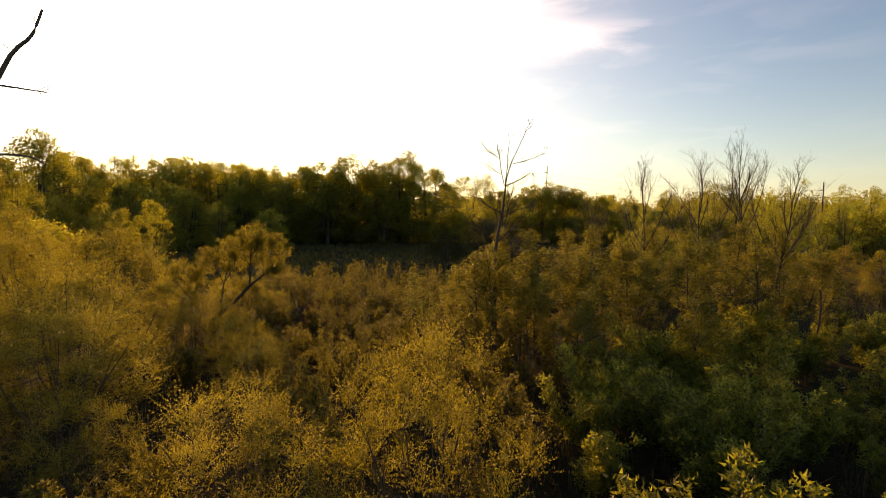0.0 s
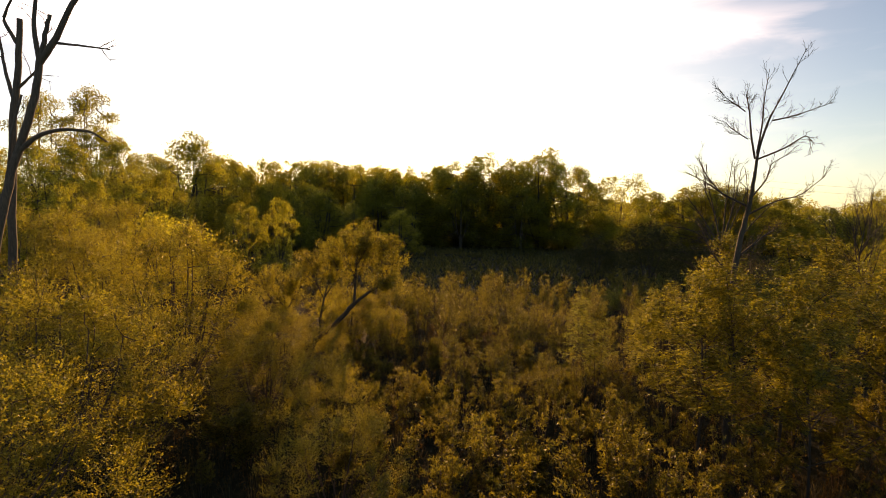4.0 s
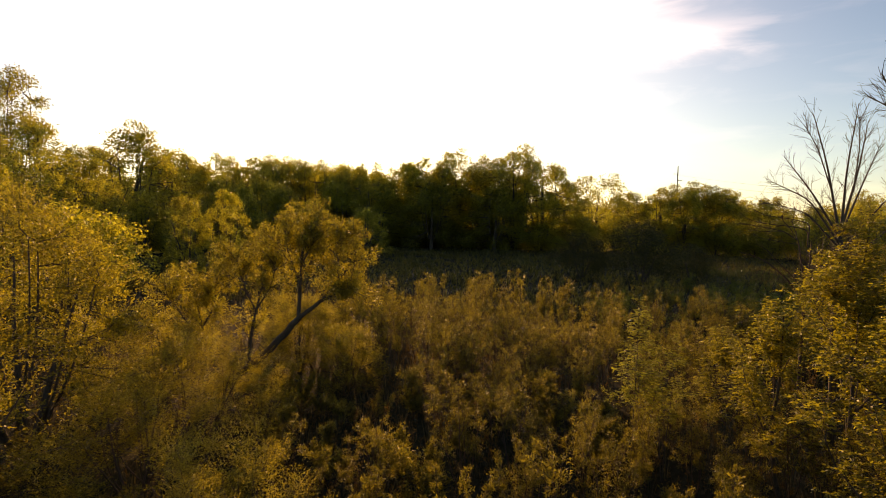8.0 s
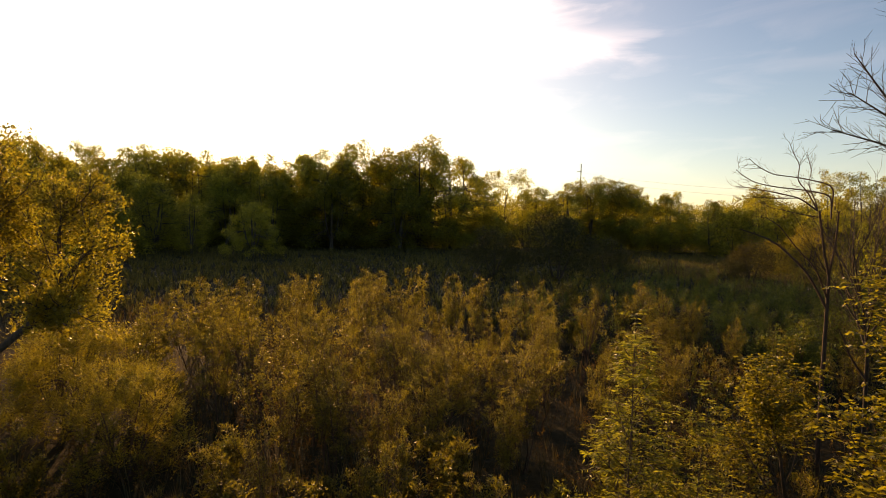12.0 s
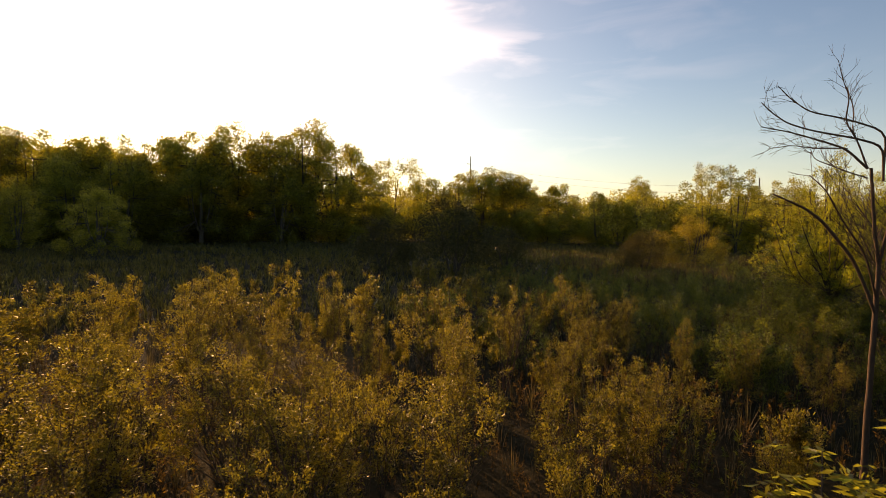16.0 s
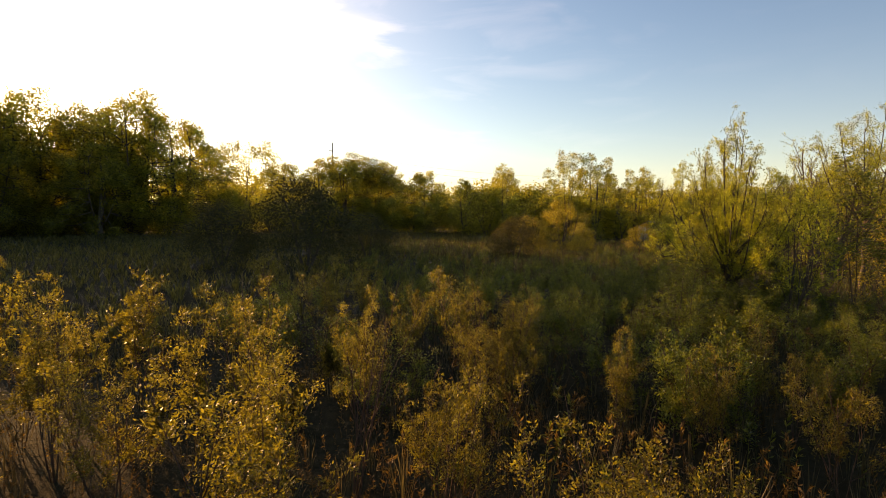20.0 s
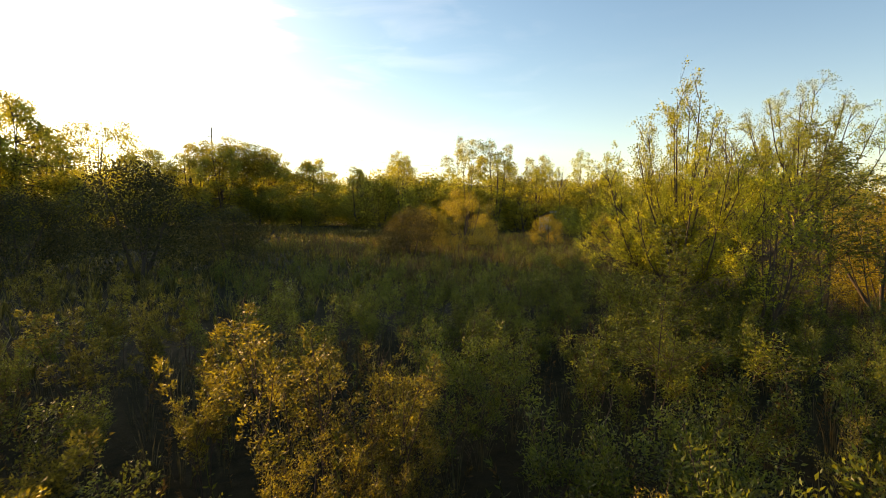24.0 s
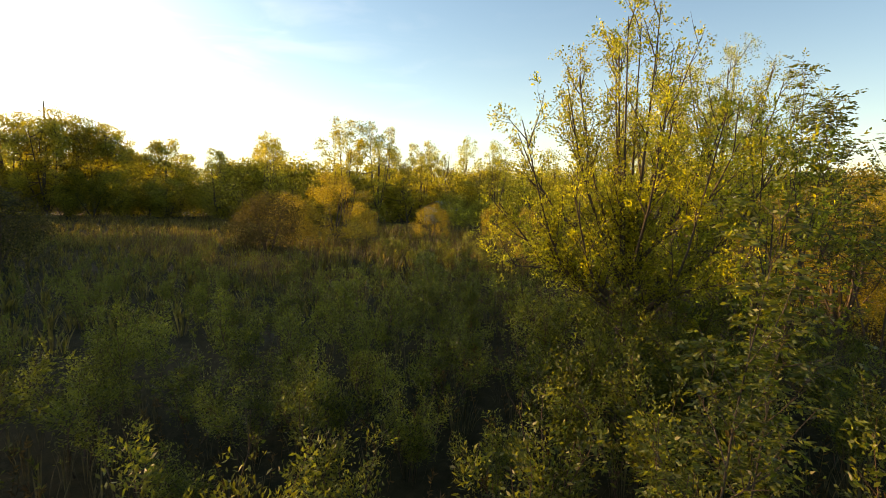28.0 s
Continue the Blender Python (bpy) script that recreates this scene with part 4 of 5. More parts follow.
# willows with forked, leaning trunks
forked = limbed("willow_tree", "golden willow tree with a leaning forked trunk", ([(0, 0, -0.1), (1.0, -0.25, 0.6), (2.0, -0.45, 1.35), (3.0, -0.65, 2.25), (3.85, -0.8, 3.1)], 0.16, 0.085), [
    ([(3.85, -0.8, 3.1), (4.5, -0.7, 3.6), (5.0, -0.6, 4.3), (5.5, -0.5, 4.95)], 0.07, 0.02), ([(4.5, -0.7, 3.6), (5.1, -0.9, 3.9), (5.5, -1.1, 4.1)], 0.035, 0.012), ([(3.8, -0.8, 3.0), (3.85, -0.8, 4.0), (3.95, -0.9, 5.0), (4.2, -1.0, 5.9)], 0.065, 0.015),
    ([(3.85, -0.8, 4.1), (3.4, -0.7, 5.0), (3.3, -0.7, 5.6)], 0.03, 0.012), ([(3.9, -0.9, 4.6), (4.4, -1.1, 5.3), (4.7, -1.2, 5.8)], 0.03, 0.012), ([(5.0, -0.6, 4.3), (4.8, -0.4, 5.0), (4.9, -0.3, 5.6)], 0.03, 0.012),
    ([(2.0, -0.45, 1.3), (2.0, -0.4, 2.2), (2.15, -0.3, 3.1), (2.4, -0.2, 4.2), (2.5, -0.2, 5.1)], 0.06, 0.015), ([(2.15, -0.3, 3.1), (1.7, -0.3, 3.9), (1.5, -0.3, 4.7)], 0.035, 0.012), ([(2.2, -0.3, 3.2), (2.8, -0.5, 4.0), (3.0, -0.6, 4.8)], 0.03, 0.012),
    ([(1.0, -0.25, 0.6), (0.6, -0.4, 1.8), (0.3, -0.5, 3.0), (0.2, -0.5, 4.1)], 0.05, 0.015), ([(0.5, -0.4, 2.0), (-0.3, -0.6, 3.0), (-0.7, -0.7, 3.8)], 0.035, 0.012), ([(0.4, -0.45, 2.5), (1.0, -0.7, 3.2), (1.1, -0.8, 4.0)], 0.03, 0.012), ([(0, -0.1, 0.1), (-0.9, -0.4, 1.4), (-1.4, -0.5, 2.6)], 0.05, 0.015)],
    dict(sides=12, side=0.9, side_from=0.22, side_angle=56, up=0.2, lift=0.1, plume=(150, 0.2, 0.22), twigs=3, tuft=0.06, leaf=0.06, slim=0.48, bark=BARK, leaf_mat=GOLD_LEAF), 121, "willow trees")
stand(forked, -16.6, 35.3, 1.0, 0)
round_willow = crowned("willow_tree", "broad golden willow tree with several stems", "tree", dict(WILLOW, stems=3, tall=6.2, wide=2.9, low=0.8, thick=0.11, lobes=(60, 0.56, 950), leaf=0.062, bark=BARK), 123, "willow trees")
for x, y, s in [(-15.2, 39.5, 0.5), (-17.9, 30.4, 1.04), (-24.0, 32.5, 0.95), (-29.0, 34.0, 1.1), (-30.0, 43.0, 0.85), (-33.0, 42.0, 1.2), (-14.5, 22.5, 0.85)]:
    stand(round_willow, x, y, s)

# the many-stemmed tree by which the flight ends, and the wide one behind it
rng = np.random.default_rng(131)
uprights = []
for k in range(31):
    turn, out = 2.4 * k + rng.uniform(-0.3, 0.3), 0.05 + 0.037 * k
    tall = (7.5 - 2.6 * (k / 15) ** 1.5) * rng.uniform(0.9, 1.0) if k < 16 else rng.uniform(3.2, 5.4) if k < 27 else rng.uniform(1.9, 2.9)
    c, d, low = math.cos(turn), math.sin(turn), 1.5 + 0.15 * (k % 4)
    if k < 16:
        line = [(0.06 * c, 0.06 * d, low), (0.8 * out * c, 0.8 * out * d, low + 0.9), (2.9 * out * c, 2.9 * out * d, 0.35 * low + 0.62 * tall), (3.9 * out * c, 3.9 * out * d, tall)]
    else:
        line = [(0.06 * c, 0.06 * d, low - 0.3), (0.8 * c, 0.8 * d, low + 0.3), (1.7 * c, 1.7 * d, low + 0.7 + 0.1 * (k % 3)), (2.55 * c, 2.55 * d, tall)]
    uprights.append((line, 0.05, 0.008))
vase_tree = limbed("pear_tree", "many-stemmed tree with upswept branches and yellow-green leaves", ([(0.1, 0, -0.1), (0.03, 0, 0.5), (0, 0.02, 1.2), (0.0, 0.0, 2.1)], 0.26, 0.12), uprights,
                   dict(sides=11, side=0.95, side_from=0.25, side_angle=36, up=0.3, lift=0.14, plume=(84, 0.2, 0.19), twigs=3, tuft=0.055, leaf=0.058, slim=0.48, side_thick=0.013, bark=BARK, leaf_mat=PEAR_LEAF), 131)
stand(vase_tree, 14.9, 52.4, 1.0, 0)
limbs = []
for k in range(15):
    turn, out, tall = 2.4 * k + rng.uniform(-0.3, 0.3), 0.45 + 0.055 * k, (8.3 - 0.22 * k) * rng.uniform(0.88, 1.0)
    c, d = math.cos(turn) * out, math.sin(turn) * out
    limbs.append(([(0.12 * c, 0.12 * d, 0.5 + 0.05 * k), (0.9 * c, 0.9 * d, 0.22 * tall + 0.3), (2.2 * c, 2.2 * d, 0.52 * tall), (3.0 * c, 3.0 * d, 0.78 * tall), (3.3 * c, 3.3 * d, tall)], 0.13, 0.02))
spread = limbed("spreading_tree", "old tree with pale bare spreading limbs and thin foliage", ([(0, 0, -0.1), (0.02, 0, 0.5), (0.05, 0, 1.0), (0.05, 0.05, 1.7)], 0.34, 0.2), limbs,
                dict(sides=9, side=1.5, side_from=0.35, side_angle=40, up=0.3, lift=0.1, plume=(26, 0.5, 0.2), twigs=4, tuft=0.08, leaf=0.075, slim=0.5, side_thick=0.026, bark=DEAD, leaf_mat=PEAR_LEAF), 134)
stand(spread, 30.0, 58.2, 1.0, 0)
limbs = []
for k in range(16):
    turn, out, tall = 2.4 * k + rng.uniform(-0.3, 0.3), 0.38 + 0.045 * k, (10.8 - 0.2 * k) * rng.uniform(0.9, 1.0)
    c, d, low = math.cos(turn) * out, math.sin(turn) * out, 5.2 - 0.14 * k
    limbs.append(([(0.1 * c, 0.1 * d, low), (1.0 * c, 1.0 * d, low + 0.9), (2.6 * c, 2.6 * d, 0.45 * low + 0.5 * tall), (3.7 * c, 3.7 * d, tall)], 0.07, 0.014))
wide_tree = limbed("wide_tree", "tall tree with an open wide crown of clumped leaves", ([(0, 0, -0.1), (0.1, 0, 2.0), (0.05, 0.05, 4.0), (0, 0, 5.4)], 0.18, 0.09), limbs,
                   dict(sides=10, side=1.15, side_from=0.4, side_angle=48, up=0.2, lift=0.1, plume=(74, 0.35, 0.27), twigs=4, tuft=0.09, leaf=0.075, slim=0.5, side_thick=0.018, bark=BARK, leaf_mat=PEAR_LEAF), 133)
stand(wide_tree, 28.4, 55.3, 0.92, 0)

# ---- the belt of trees round the meadow ----
OAK = dict(stems=1, lean=0.05, tall=14.2, wide=6.4, low=0.2, thick=0.42, plain=True, lobes=(62, 1.25, 400), limbs=5, leaf=0.2, slim=0.8, belly=0.3, bark=BARK, leaf_mat=WOOD_LEAF)
POPLAR = dict(OAK, leaf_mat=PEAR_LEAF, tall=12.6, wide=2.9, low=0.5, stems=2, lean=0.12, thick=0.17, lobes=(38, 0.7, 190), limbs=4, leaf=0.15, belly=0.24, upright=1.1, shoots=3)
THICKET = dict(OAK, stems=3, lean=0.5, tall=5.2, wide=3.0, low=0.0, thick=0.09, lobes=(26, 0.95, 170), limbs=2, leaf=0.18, belly=0.42)
oak_kinds = [crowned("oak_tree", "broad oak tree with dense dark olive crown", "tree", dict(OAK, wide=6.0 + 0.5 * k), 140 + k, "oaks of the tree belt") for k in range(3)]
poplar_kinds = [crowned("poplar_tree", "slim tree with tufted open foliage", "tree", dict(POPLAR, wide=2.7 + 0.5 * k), 150 + k, "slim trees of the tree belt") for k in range(2)]
grove_kinds = [crowned("slim_tree", "slim leafy tree with a dark olive crown", "tree", dict(POPLAR, leaf_mat=WOOD_LEAF, wide=3.0 + 0.5 * k, lobes=(46, 0.8, 260), leaf=0.16, upright=0.9), 153 + k, "slim trees of the tree belt") for k in range(2)]
thicket_kinds = [crowned("thicket_bush", "dense dark green bush of the wood's edge", "bush", THICKET, 160 + k, "bushes of the wood's edge") for k in range(2)]
tall_kind = crowned("tall_poplar", "tall poplar with ragged clumped foliage above a long trunk", "tree", dict(OAK, tall=23.0, wide=5.0, low=4.0, thick=0.35, lobes=(80, 1.15, 220), leaf=0.2, belly=0.22), 159, "tall poplars")
airy_kind = crowned("airy_tree", "pale thin-leaved tree with a wide open crown", "tree", dict(OAK, tall=14.2, wide=7.5, low=5.0, thick=0.25, lobes=(60, 1.2, 130), leaf=0.22, shoots=5), 158)
dark_kind = crowned("dark_bush", "broad dark evergreen bush standing in the meadow", "bush", dict(THICKET, leaf_mat=SPRUCE_LEAF, leaf=0.1, lobes=(34, 0.9, 420)), 165)
orange_kind = crowned("orange_bush", "small tree with sunlit orange-yellow leaves", "tree", dict(THICKET, leaf_mat=ORANGE_LEAF, leaf=0.075, lobes=(40, 0.62, 420), shoots=3, limbs=5), 166, "orange-leaved bushes")

# the high mass of oaks in front of the sun's side, lower to both ends
for x, y, h in [(-25.5, 128, 18.7), (-32, 127, 17.0), (-37, 131, 17.0), (-20, 132, 18.0), (-13.5, 126, 18.6), (-8.5, 128, 17.0), (-44, 129, 16.5), (-50, 133, 16.0), (-57, 131, 17.0), (-29, 121, 13), (-17, 121, 12), (-4, 135, 13), (-64, 134, 17), (-71, 132, 18),
                (22, 139, 13.4), (16, 141, 13.0), (28, 140, 12), (19, 136, 12.2), (25, 136.5, 12.4), (-78, 128, 18), (34, 136, 11), (9, 146, 12), (-22, 140, 16), (-30, 138, 15.5), (-38, 142, 16), (-46, 140, 15), (-54, 144, 15.5), (-14, 139, 15), (-62, 146, 16), (-85, 122, 18), (-39, 120, 12), (-48, 122, 12)]:
    stand(oak_kinds[chance.randrange(3)], x, y, h / 13.7)
for x, y, h in [(-76, 101, 20), (-58, 150, 19), (-75, 148, 20), (-92, 132, 20), (-105, 120, 20), (-66, 112, 13), (-56, 108, 12)]:
    stand(oak_kinds[chance.randrange(3)], x, y, h / 14.2)
for x, y, h in [(-85, 87, 26.5), (-90, 83, 25), (-80, 84, 19.5)]:
    stand(tall_kind, x, y, h / 23.0)
for x, y, h in [(-61, 70, 16.0), (-57, 73, 12), (-66, 80, 14), (-36.5, 66.8, 8.4), (-39, 65, 7.5), (-47, 74, 8), (-70, 66, 15), (-60, 60, 13), (-66, 57, 14), (-54, 63, 12), (-74, 74, 16), (-49, 55, 10), (-45, 49, 9),
                (43.5, 103, 13.2), (46.5, 100.5, 12.6), (42, 119, 12), (39, 113, 10.5), (53, 106, 10), (56, 103, 11.2), (61, 105, 10.2), (67.5, 105, 12.4), (72, 103, 12.5),
                (77, 107, 10.5), (35, 120, 9.5), (84, 101, 11.5), (92, 97, 12.5), (60, 93, 9), (97, 86, 12.5), (72, 80, 10)]:
    stand((grove_kinds if x < 58 else poplar_kinds)[chance.randrange(2)], x, y, h / 12.6)
for x, y, s in [(50, 99, 0.85), (57, 99, 0.9), (63, 98, 0.85), (36, 121, 0.9)]:
    stand(bare_kinds[chance.randrange(3)], x, y, s)
stand(airy_kind, 3, 148, 1.17)
# the mixed wood on the sunny side, dense and golden
for _ in range(400):
    x, y = chance.uniform(-100, -30), chance.uniform(50, 125)
    if y < 50 + 0.75 * (-30 - x) or y > 95 - 0.9 * (x + 30) or not free(x, y, 6.5) or (x > -56 and y < 96):
        continue
    taken.append((x, y))
    if chance.random() < 0.5:
        stand(oak_kinds[chance.randrange(3)], x, y, chance.uniform(7, 11.5) / 14.2)
    else:
        stand(grove_kinds[chance.randrange(2)], x, y, chance.uniform(7.5, 12.5) / 12.6)
stand(dark_kind, 2.5, 76.0, 1.3)
stand(dark_kind, -3.0, 79.0, 1.0)
stand(dark_kind, 8.0, 80.0, 0.8)
stand(dark_kind, 21.0, 79.0, 0.8)
for x, y, s in [(28, 82, 1.05), (25.5, 84, 0.75), (31.5, 84, 0.6), (36, 80, 0.6), (42, 78, 0.6), (40, 64, 0.8), (45, 58, 1.0), (36, 53, 0.8), (50, 66, 1.0), (30, 66, 0.6), (48, 50, 1.1), (56, 54, 1.1), (62, 60, 1.2), (70, 52, 1.2), (55, 46, 1.0), (40, 46, 0.9), (64, 47, 1.1), (80, 58, 1.3), (24.3, 50.4, 0.95), (26.8, 50.6, 0.8), (26.2, 48.0, 0.75)]:
    stand(orange_kind, x, y, s)
# bushes closing the foot of the belt
for k in range(58):
    x = -75 + 2.6 * k + chance.uniform(-0.8, 0.8)
    y = (126 if x < 0 else 134 - 0.42 * max(0, x - 20)) + chance.uniform(-3, 6)
    stand(thicket_kinds[chance.randrange(2)], x, y, chance.uniform(0.8, 1.5))
for x, y, s in [(10, 143, 1.7), (34, 134, 1.7), (40, 128, 1.6), (46, 124, 1.5), (-2, 128, 1.5), (6, 136, 1.6), (-80, 100, 1.4), (-74, 96, 1.5), (-66, 92, 1.4), (-58, 90, 1.3), (-50, 95, 1.2), (-86, 88, 1.6), (-78, 80, 1.5), (-60, 64, 1.3), (-52, 66, 1.2), (-46, 62, 1.1), (-70, 66, 1.5), (-55, 52, 1.3), (-46, 50, 1.2), (-40, 56, 1.1), (-38, 50, 1.2), (50, 91, 0.7), (53.5, 90, 0.6), (47, 88, 0.6)]:
    stand(thicket_kinds[chance.randrange(2)], x, y, s)
# more of them under the slim trees
for x, y, s in [(51.5, 93, 0.8), (40, 108, 1.5), (44.5, 105, 1.3), (48, 104, 1.6), (52, 102, 1.4), (57.5, 106, 1.5), (62, 101, 1.3), (65, 107, 1.6), (70, 103, 1.5), (75, 106, 1.6), (81, 102, 1.6), (88, 98, 1.7), (37, 116, 1.5)]:
    stand(thicket_kinds[chance.randrange(2)], x, y, s)


# ---- far woods: one mass of crowns ----
def strewn(verts, faces, spots):
    """Copies of one small shape at (x, y, z, size, turn, tall), as one set of corners and faces."""
    spots = np.asarray(spots, float)
    c, s = np.cos(spots[:, 4]), np.sin(spots[:, 4])
    x = (verts[None, :, 0] * c[:, None] - verts[None, :, 1] * s[:, None]) * spots[:, 3:4] + spots[:, 0:1]
    y = (verts[None, :, 0] * s[:, None] + verts[None, :, 1] * c[:, None]) * spots[:, 3:4] + spots[:, 1:2]
    z = verts[None, :, 2] * spots[:, 3:4] * spots[:, 5:6] + spots[:, 2:3]
    many = faces[None] + (np.arange(len(spots)) * len(verts))[:, None, None]
    return np.stack([x, y, z], -1).reshape(-1, 3), many.reshape(-1, faces.shape[1])


def crown_shape(rng, n, leaf):
    """A rough crown of unit height: clumps of leaves on a lumpy dome."""
    lumps = unit(rng.normal(0, 1, (14, 3))) * (0.3, 0.3, 0.3) + (0, 0, 0.66)
    at = lumps[rng.integers(0, 14, n)] + rng.normal(0, 0.085, (n, 3)) * (1, 1, 0.8)
    low = rng.uniform(0, 1, n) < 0.25
    at[low, 2] = rng.uniform(0.02, 0.5, low.sum())
    return leaves(rng, at, unit(rng.normal(0, 1, (n, 3))), leaf, leaf * 0.8, plain=True)


rng = np.random.default_rng(300)
pieces = []
for k in range(4):
    v, f = crown_shape(rng, 680, 0.043)
    spots = []
    for _ in range(190):
        turn, far = rng.uniform(-62, 80), rng.uniform(190, 420)
        if turn < 0:
            far = rng.uniform(134, 400)
        x, y = far * math.sin(radians(turn)) - 4, far * math.cos(radians(turn)) + 25
        spots.append((x, y, lie(x, y) - 0.3, rng.uniform(10, 15.5) * min(1.0, far / 200), rng.uniform(0, 6.3), 1.0))
    pieces.append(strewn(v, f, spots))
tagged(new("far_woods", mesh_of("far_woods", *joined(*pieces), WOOD_LEAF, False)), "distant wooded hillside in olive and gold", "woods", kind="stuff")


# ---- grass and weeds ----
def tuft(rng, n, tall, wide, bend):
    """Grass blades that leave one root, each bent over."""
    turn, out = rng.uniform(0, 6.3, n), rng.uniform(0.1, 1.0, n)
    way = np.stack([np.cos(turn), np.sin(turn), np.zeros(n)], 1)
    root = way * (0.12 * out)[:, None]
    h = tall * rng.uniform(0.6, 1.0, n)
    mid = root + way * (bend * 0.35 * out)[:, None] + np.stack([0 * h, 0 * h, 0.55 * h], 1)
    tip = root + way * (bend * out)[:, None] + np.stack([0 * h, 0 * h, h], 1)
    side = np.stack([-np.sin(turn), np.cos(turn), np.zeros(n)], 1) * wide
    verts = np.stack([root, mid + side, tip, mid - side], 1).reshape(-1, 3)
    return verts, np.arange(4 * n).reshape(-1, 4)


def weed(rng, tall, leaf):
    """A leafy stalk with a feathery head."""
    stem = grow(rng, (0, 0, 0), (rng.normal(0, 0.1), rng.normal(0, 0.1), 1), tall, 0.007, 4, 0.08, 0.05)
    at, way = along(rng, stem, 18, 0.15, 0.95)
    lv = leaves(rng, at, unit(spread_way(rng, way, 65)), leaf, leaf * 0.3)
    head, hw = along(rng, stem, 9, 0.85, 1.0)
    hd = leaves(rng, head, unit(spread_way(rng, hw, 40)), leaf * 1.1, leaf * 0.25)
    return joined(tubes([stem], 3), lv, hd)


def meadow(name, label, mat, shapes, count, area, size, seed, keep=lambda x, y: True):
    rng = np.random.default_rng(seed)
    pieces = []
    for v, f in shapes:
        spots = []
        while len(spots) < count // len(shapes):
            x, y = rng.uniform(*area[0]), rng.uniform(*area[1])
            if keep(x, y):
                patch = 0.75 + 0.4 * noise.noise((x * 0.15, y * 0.15, 3.0))
                spots.append((x, y, lie(x, y) - 0.03, rng.uniform(*size) * patch, rng.uniform(0, 6.3), rng.uniform(0.85, 1.15)))
        pieces.append(strewn(v, f, spots))
    return tagged(new(name, mesh_of(name, *joined(*pieces), mat, False)), label, "grass", kind="stuff")


rng = np.random.default_rng(310)
tufts = [tuft(rng, 9, 1.0, 0.012, 0.35) for _ in range(4)]
broad = [tuft(rng, 8, 1.0, 0.045, 0.45) for _ in range(3)]
weeds = [weed(rng, 1.0, 0.1) for _ in range(5)]
meadow("dry_grass", "tall dry straw-coloured grass between the shrubs", STRAW, tufts, 4600, ((-32, 14), (8, 58)), (0.7, 1.3), 1)
meadow("green_grass", "dense green grass and sedge of the meadow", GRASS, broad, 14500, ((-55, 48), (54, 124)), (0.6, 1.15), 2, lambda x, y: y > 62 or x < 0)
meadow("weeds", "leafy green weeds with feathery heads", GREEN_LEAF, weeds, 4200, ((-2, 42), (38, 92)), (0.8, 1.35), 3, lambda x, y: x > 0.25 * (y - 48) and (y > 62 or x > 17 or noise.noise((x * 0.55, y * 0.55, 9.0)) > 0.08))
meadow("gold_weeds", "tall brown weeds going to seed between shrubs", BROWN_WEED, weeds, 2800, ((-30, 16), (10, 56)), (0.7, 1.35), 4)
meadow("undergrowth", "low leafy undergrowth between the shrub stems", BROWN_WEED, weeds, 3000, ((-14, 4), (24, 48)), (0.5, 0.95), 6)
meadow("straw_margin", "pale dry reeds along the sunlit margin", STRAW, tufts, 5200, ((14, 90), (42, 92)), (1.0, 1.6), 5, lambda x, y: x + 0.6 * y > 50)


# ---- pole, wires and shed in the distance ----
def box(lo, hi):
    (a, b, c), (d, e, f) = lo, hi
    v = [(a, b, c), (d, b, c), (d, e, c), (a, e, c), (a, b, f), (d, b, f), (d, e, f), (a, e, f)]
    return np.array(v, float), np.array([(0, 3, 2, 1), (4, 5, 6, 7), (0, 1, 5, 4), (1, 2, 6, 5), (2, 3, 7, 6), (3, 0, 4, 7)])


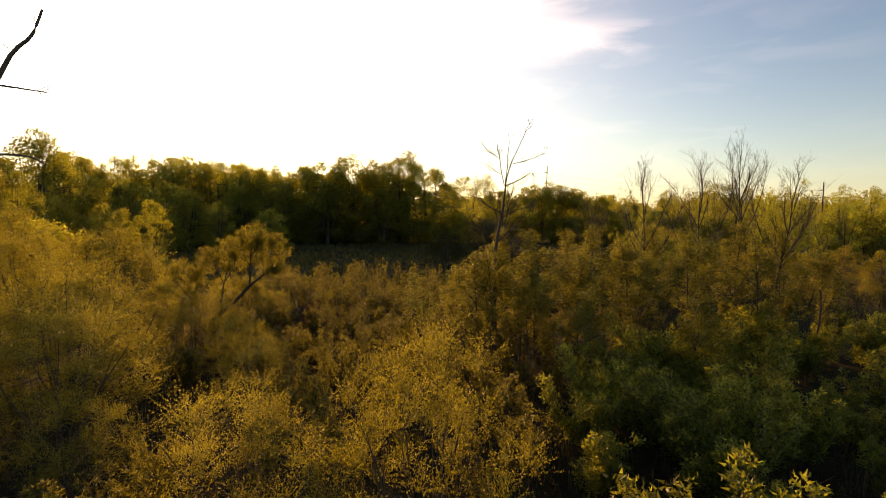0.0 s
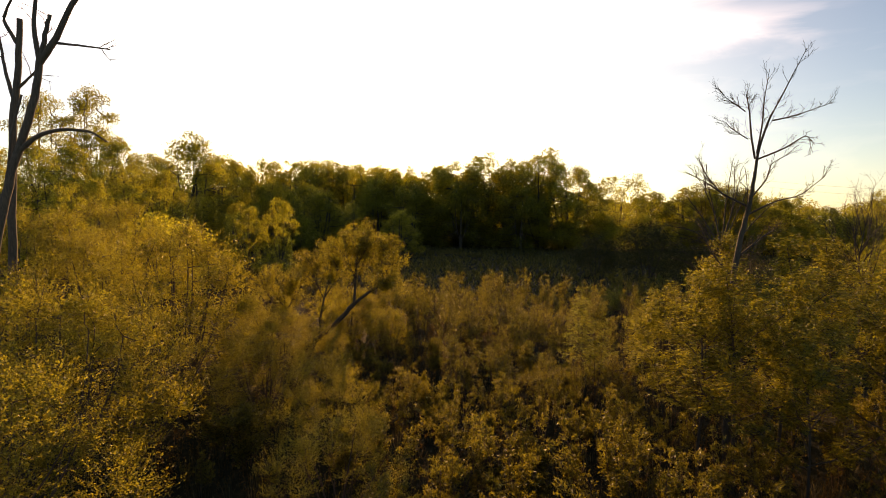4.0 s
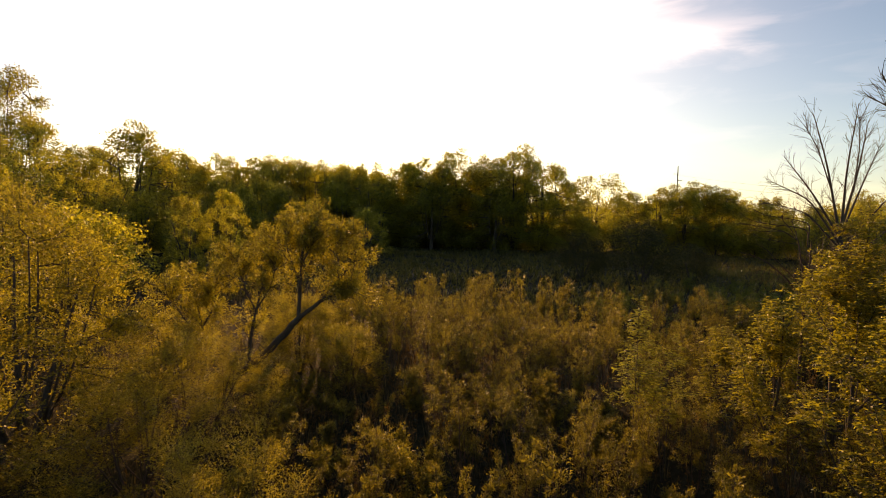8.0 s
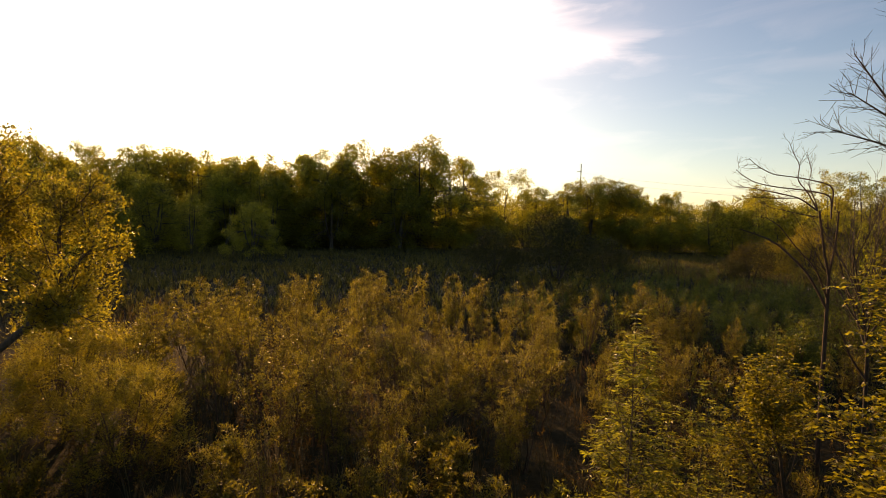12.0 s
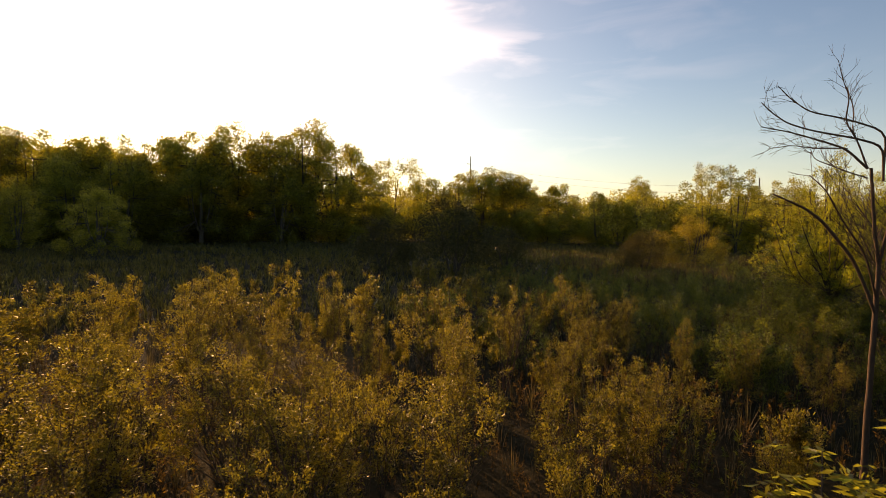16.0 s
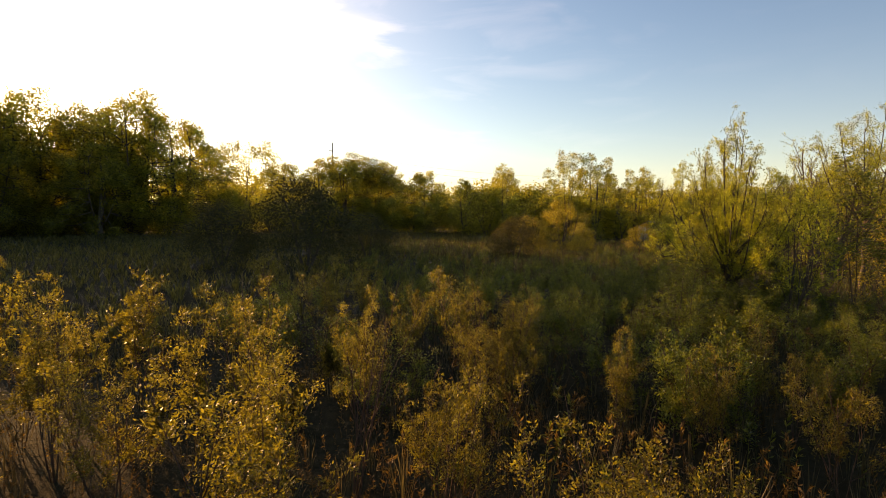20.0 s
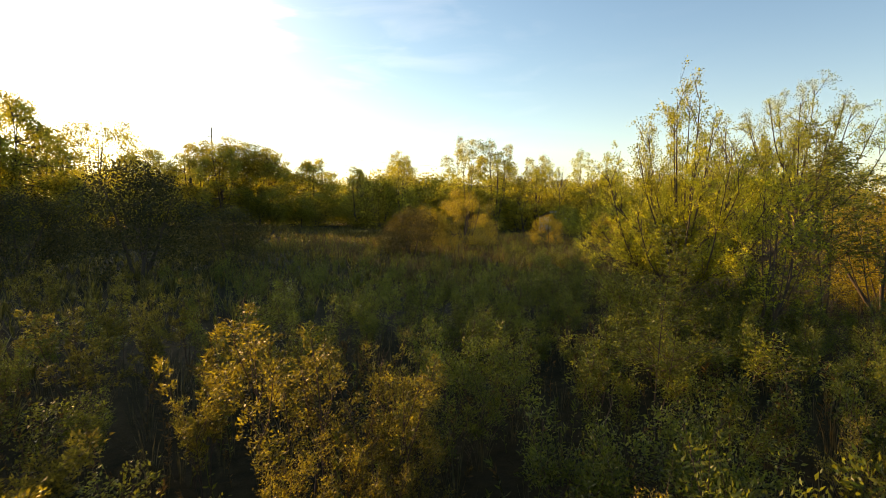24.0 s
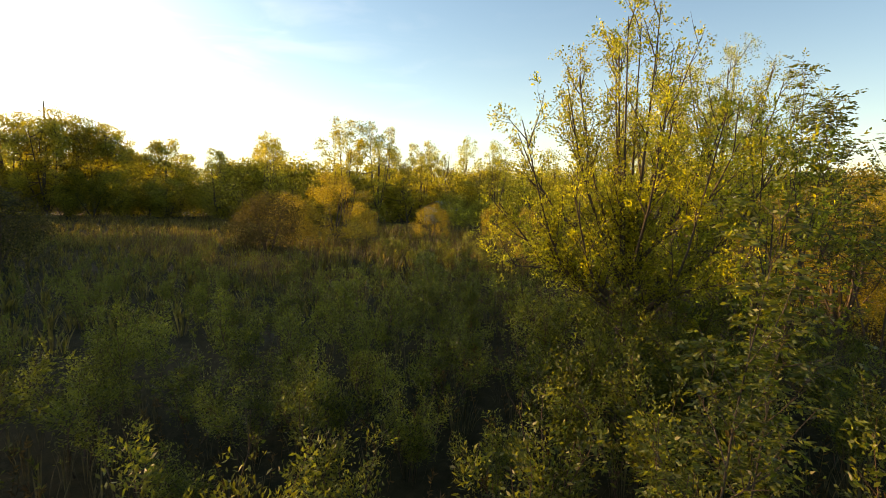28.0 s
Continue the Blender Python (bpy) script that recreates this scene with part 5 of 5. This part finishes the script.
def utility_pole(x, y, tall):
    top = tagged(new("utility_pole"), "tall dark wooden utility pole with short crossarms", "pole")
    top.location = (x, y, lie(x, y))
    attach("pole", mesh_of("pole", *tubes([(np.array([(0, 0, -0.1), (0, 0, tall / 2), (0, 0, tall)]), np.array([0.24, 0.2, 0.15]))], 8), POLE), top)
    for z, a, b in ((tall - 2.6, -1.2, 0.2), (tall - 4.6, -0.2, 1.3)):
        arm = attach("crossarm", mesh_of("crossarm", *box((a, -0.28, z), (b, -0.16, z + 0.16)), POLE, False), top)
        for k in (a + 0.12, b - 0.12):
            attach("insulator", mesh_of("insulator", *tubes([(np.array([(k, -0.22, z + 0.14), (k, -0.22, z + 0.24), (k, -0.22, z + 0.4)]), np.array([0.05, 0.09, 0.04]))], 8), PALE), arm)
    return top


utility_pole(31.3, 209.0, 24.0)
utility_pole(110.0, 176.0, 17.0)


def cable(a, b, sag):
    u = np.linspace(0, 1, 17)[:, None]
    pts = np.array(a) * (1 - u) + np.array(b) * u - np.array([0, 0, sag]) * (4 * u * (1 - u))
    return tagged(new("overhead_wire", mesh_of("overhead_wire", *tubes([(pts, np.full(17, 0.02))], 4), WIRE)), "thin dark overhead wire strung between poles", "wire", "overhead wires")


cable((31.4, 208.8, 19.6), (110.0, 175.8, 12.6), 2.2)
cable((30.3, 208.8, 21.6), (109.0, 175.8, 14.6), 2.2)


def shed(x, y, turn):
    top = tagged(new("shed"), "small pale boarded shed behind the trees", "shed")
    top.matrix_basis = pose(x, y, lie(x, y) - 0.02, 0, 0, turn)
    attach("wall", mesh_of("wall", *box((-2, -1.5, 0), (2, 1.5, 2.2)), PALE, False), top)
    v = np.array([(-2.2, -1.8, 2.15), (2.2, -1.8, 2.15), (2.2, 0, 3.0), (-2.2, 0, 3.0), (-2.2, 1.8, 2.15), (2.2, 1.8, 2.15), (2.2, 0, 2.9), (-2.2, 0, 2.9)], float)
    attach("roof", mesh_of("roof", v, np.array([(0, 1, 2, 3), (3, 2, 5, 4), (7, 6, 1, 0), (4, 5, 6, 7)]), ROOFING, False), top)
    attach("door", mesh_of("door", *box((-0.45, -1.55, 0.02), (0.45, -1.503, 1.95)), ROOFING, False), top)


shed(54, 97, 20)
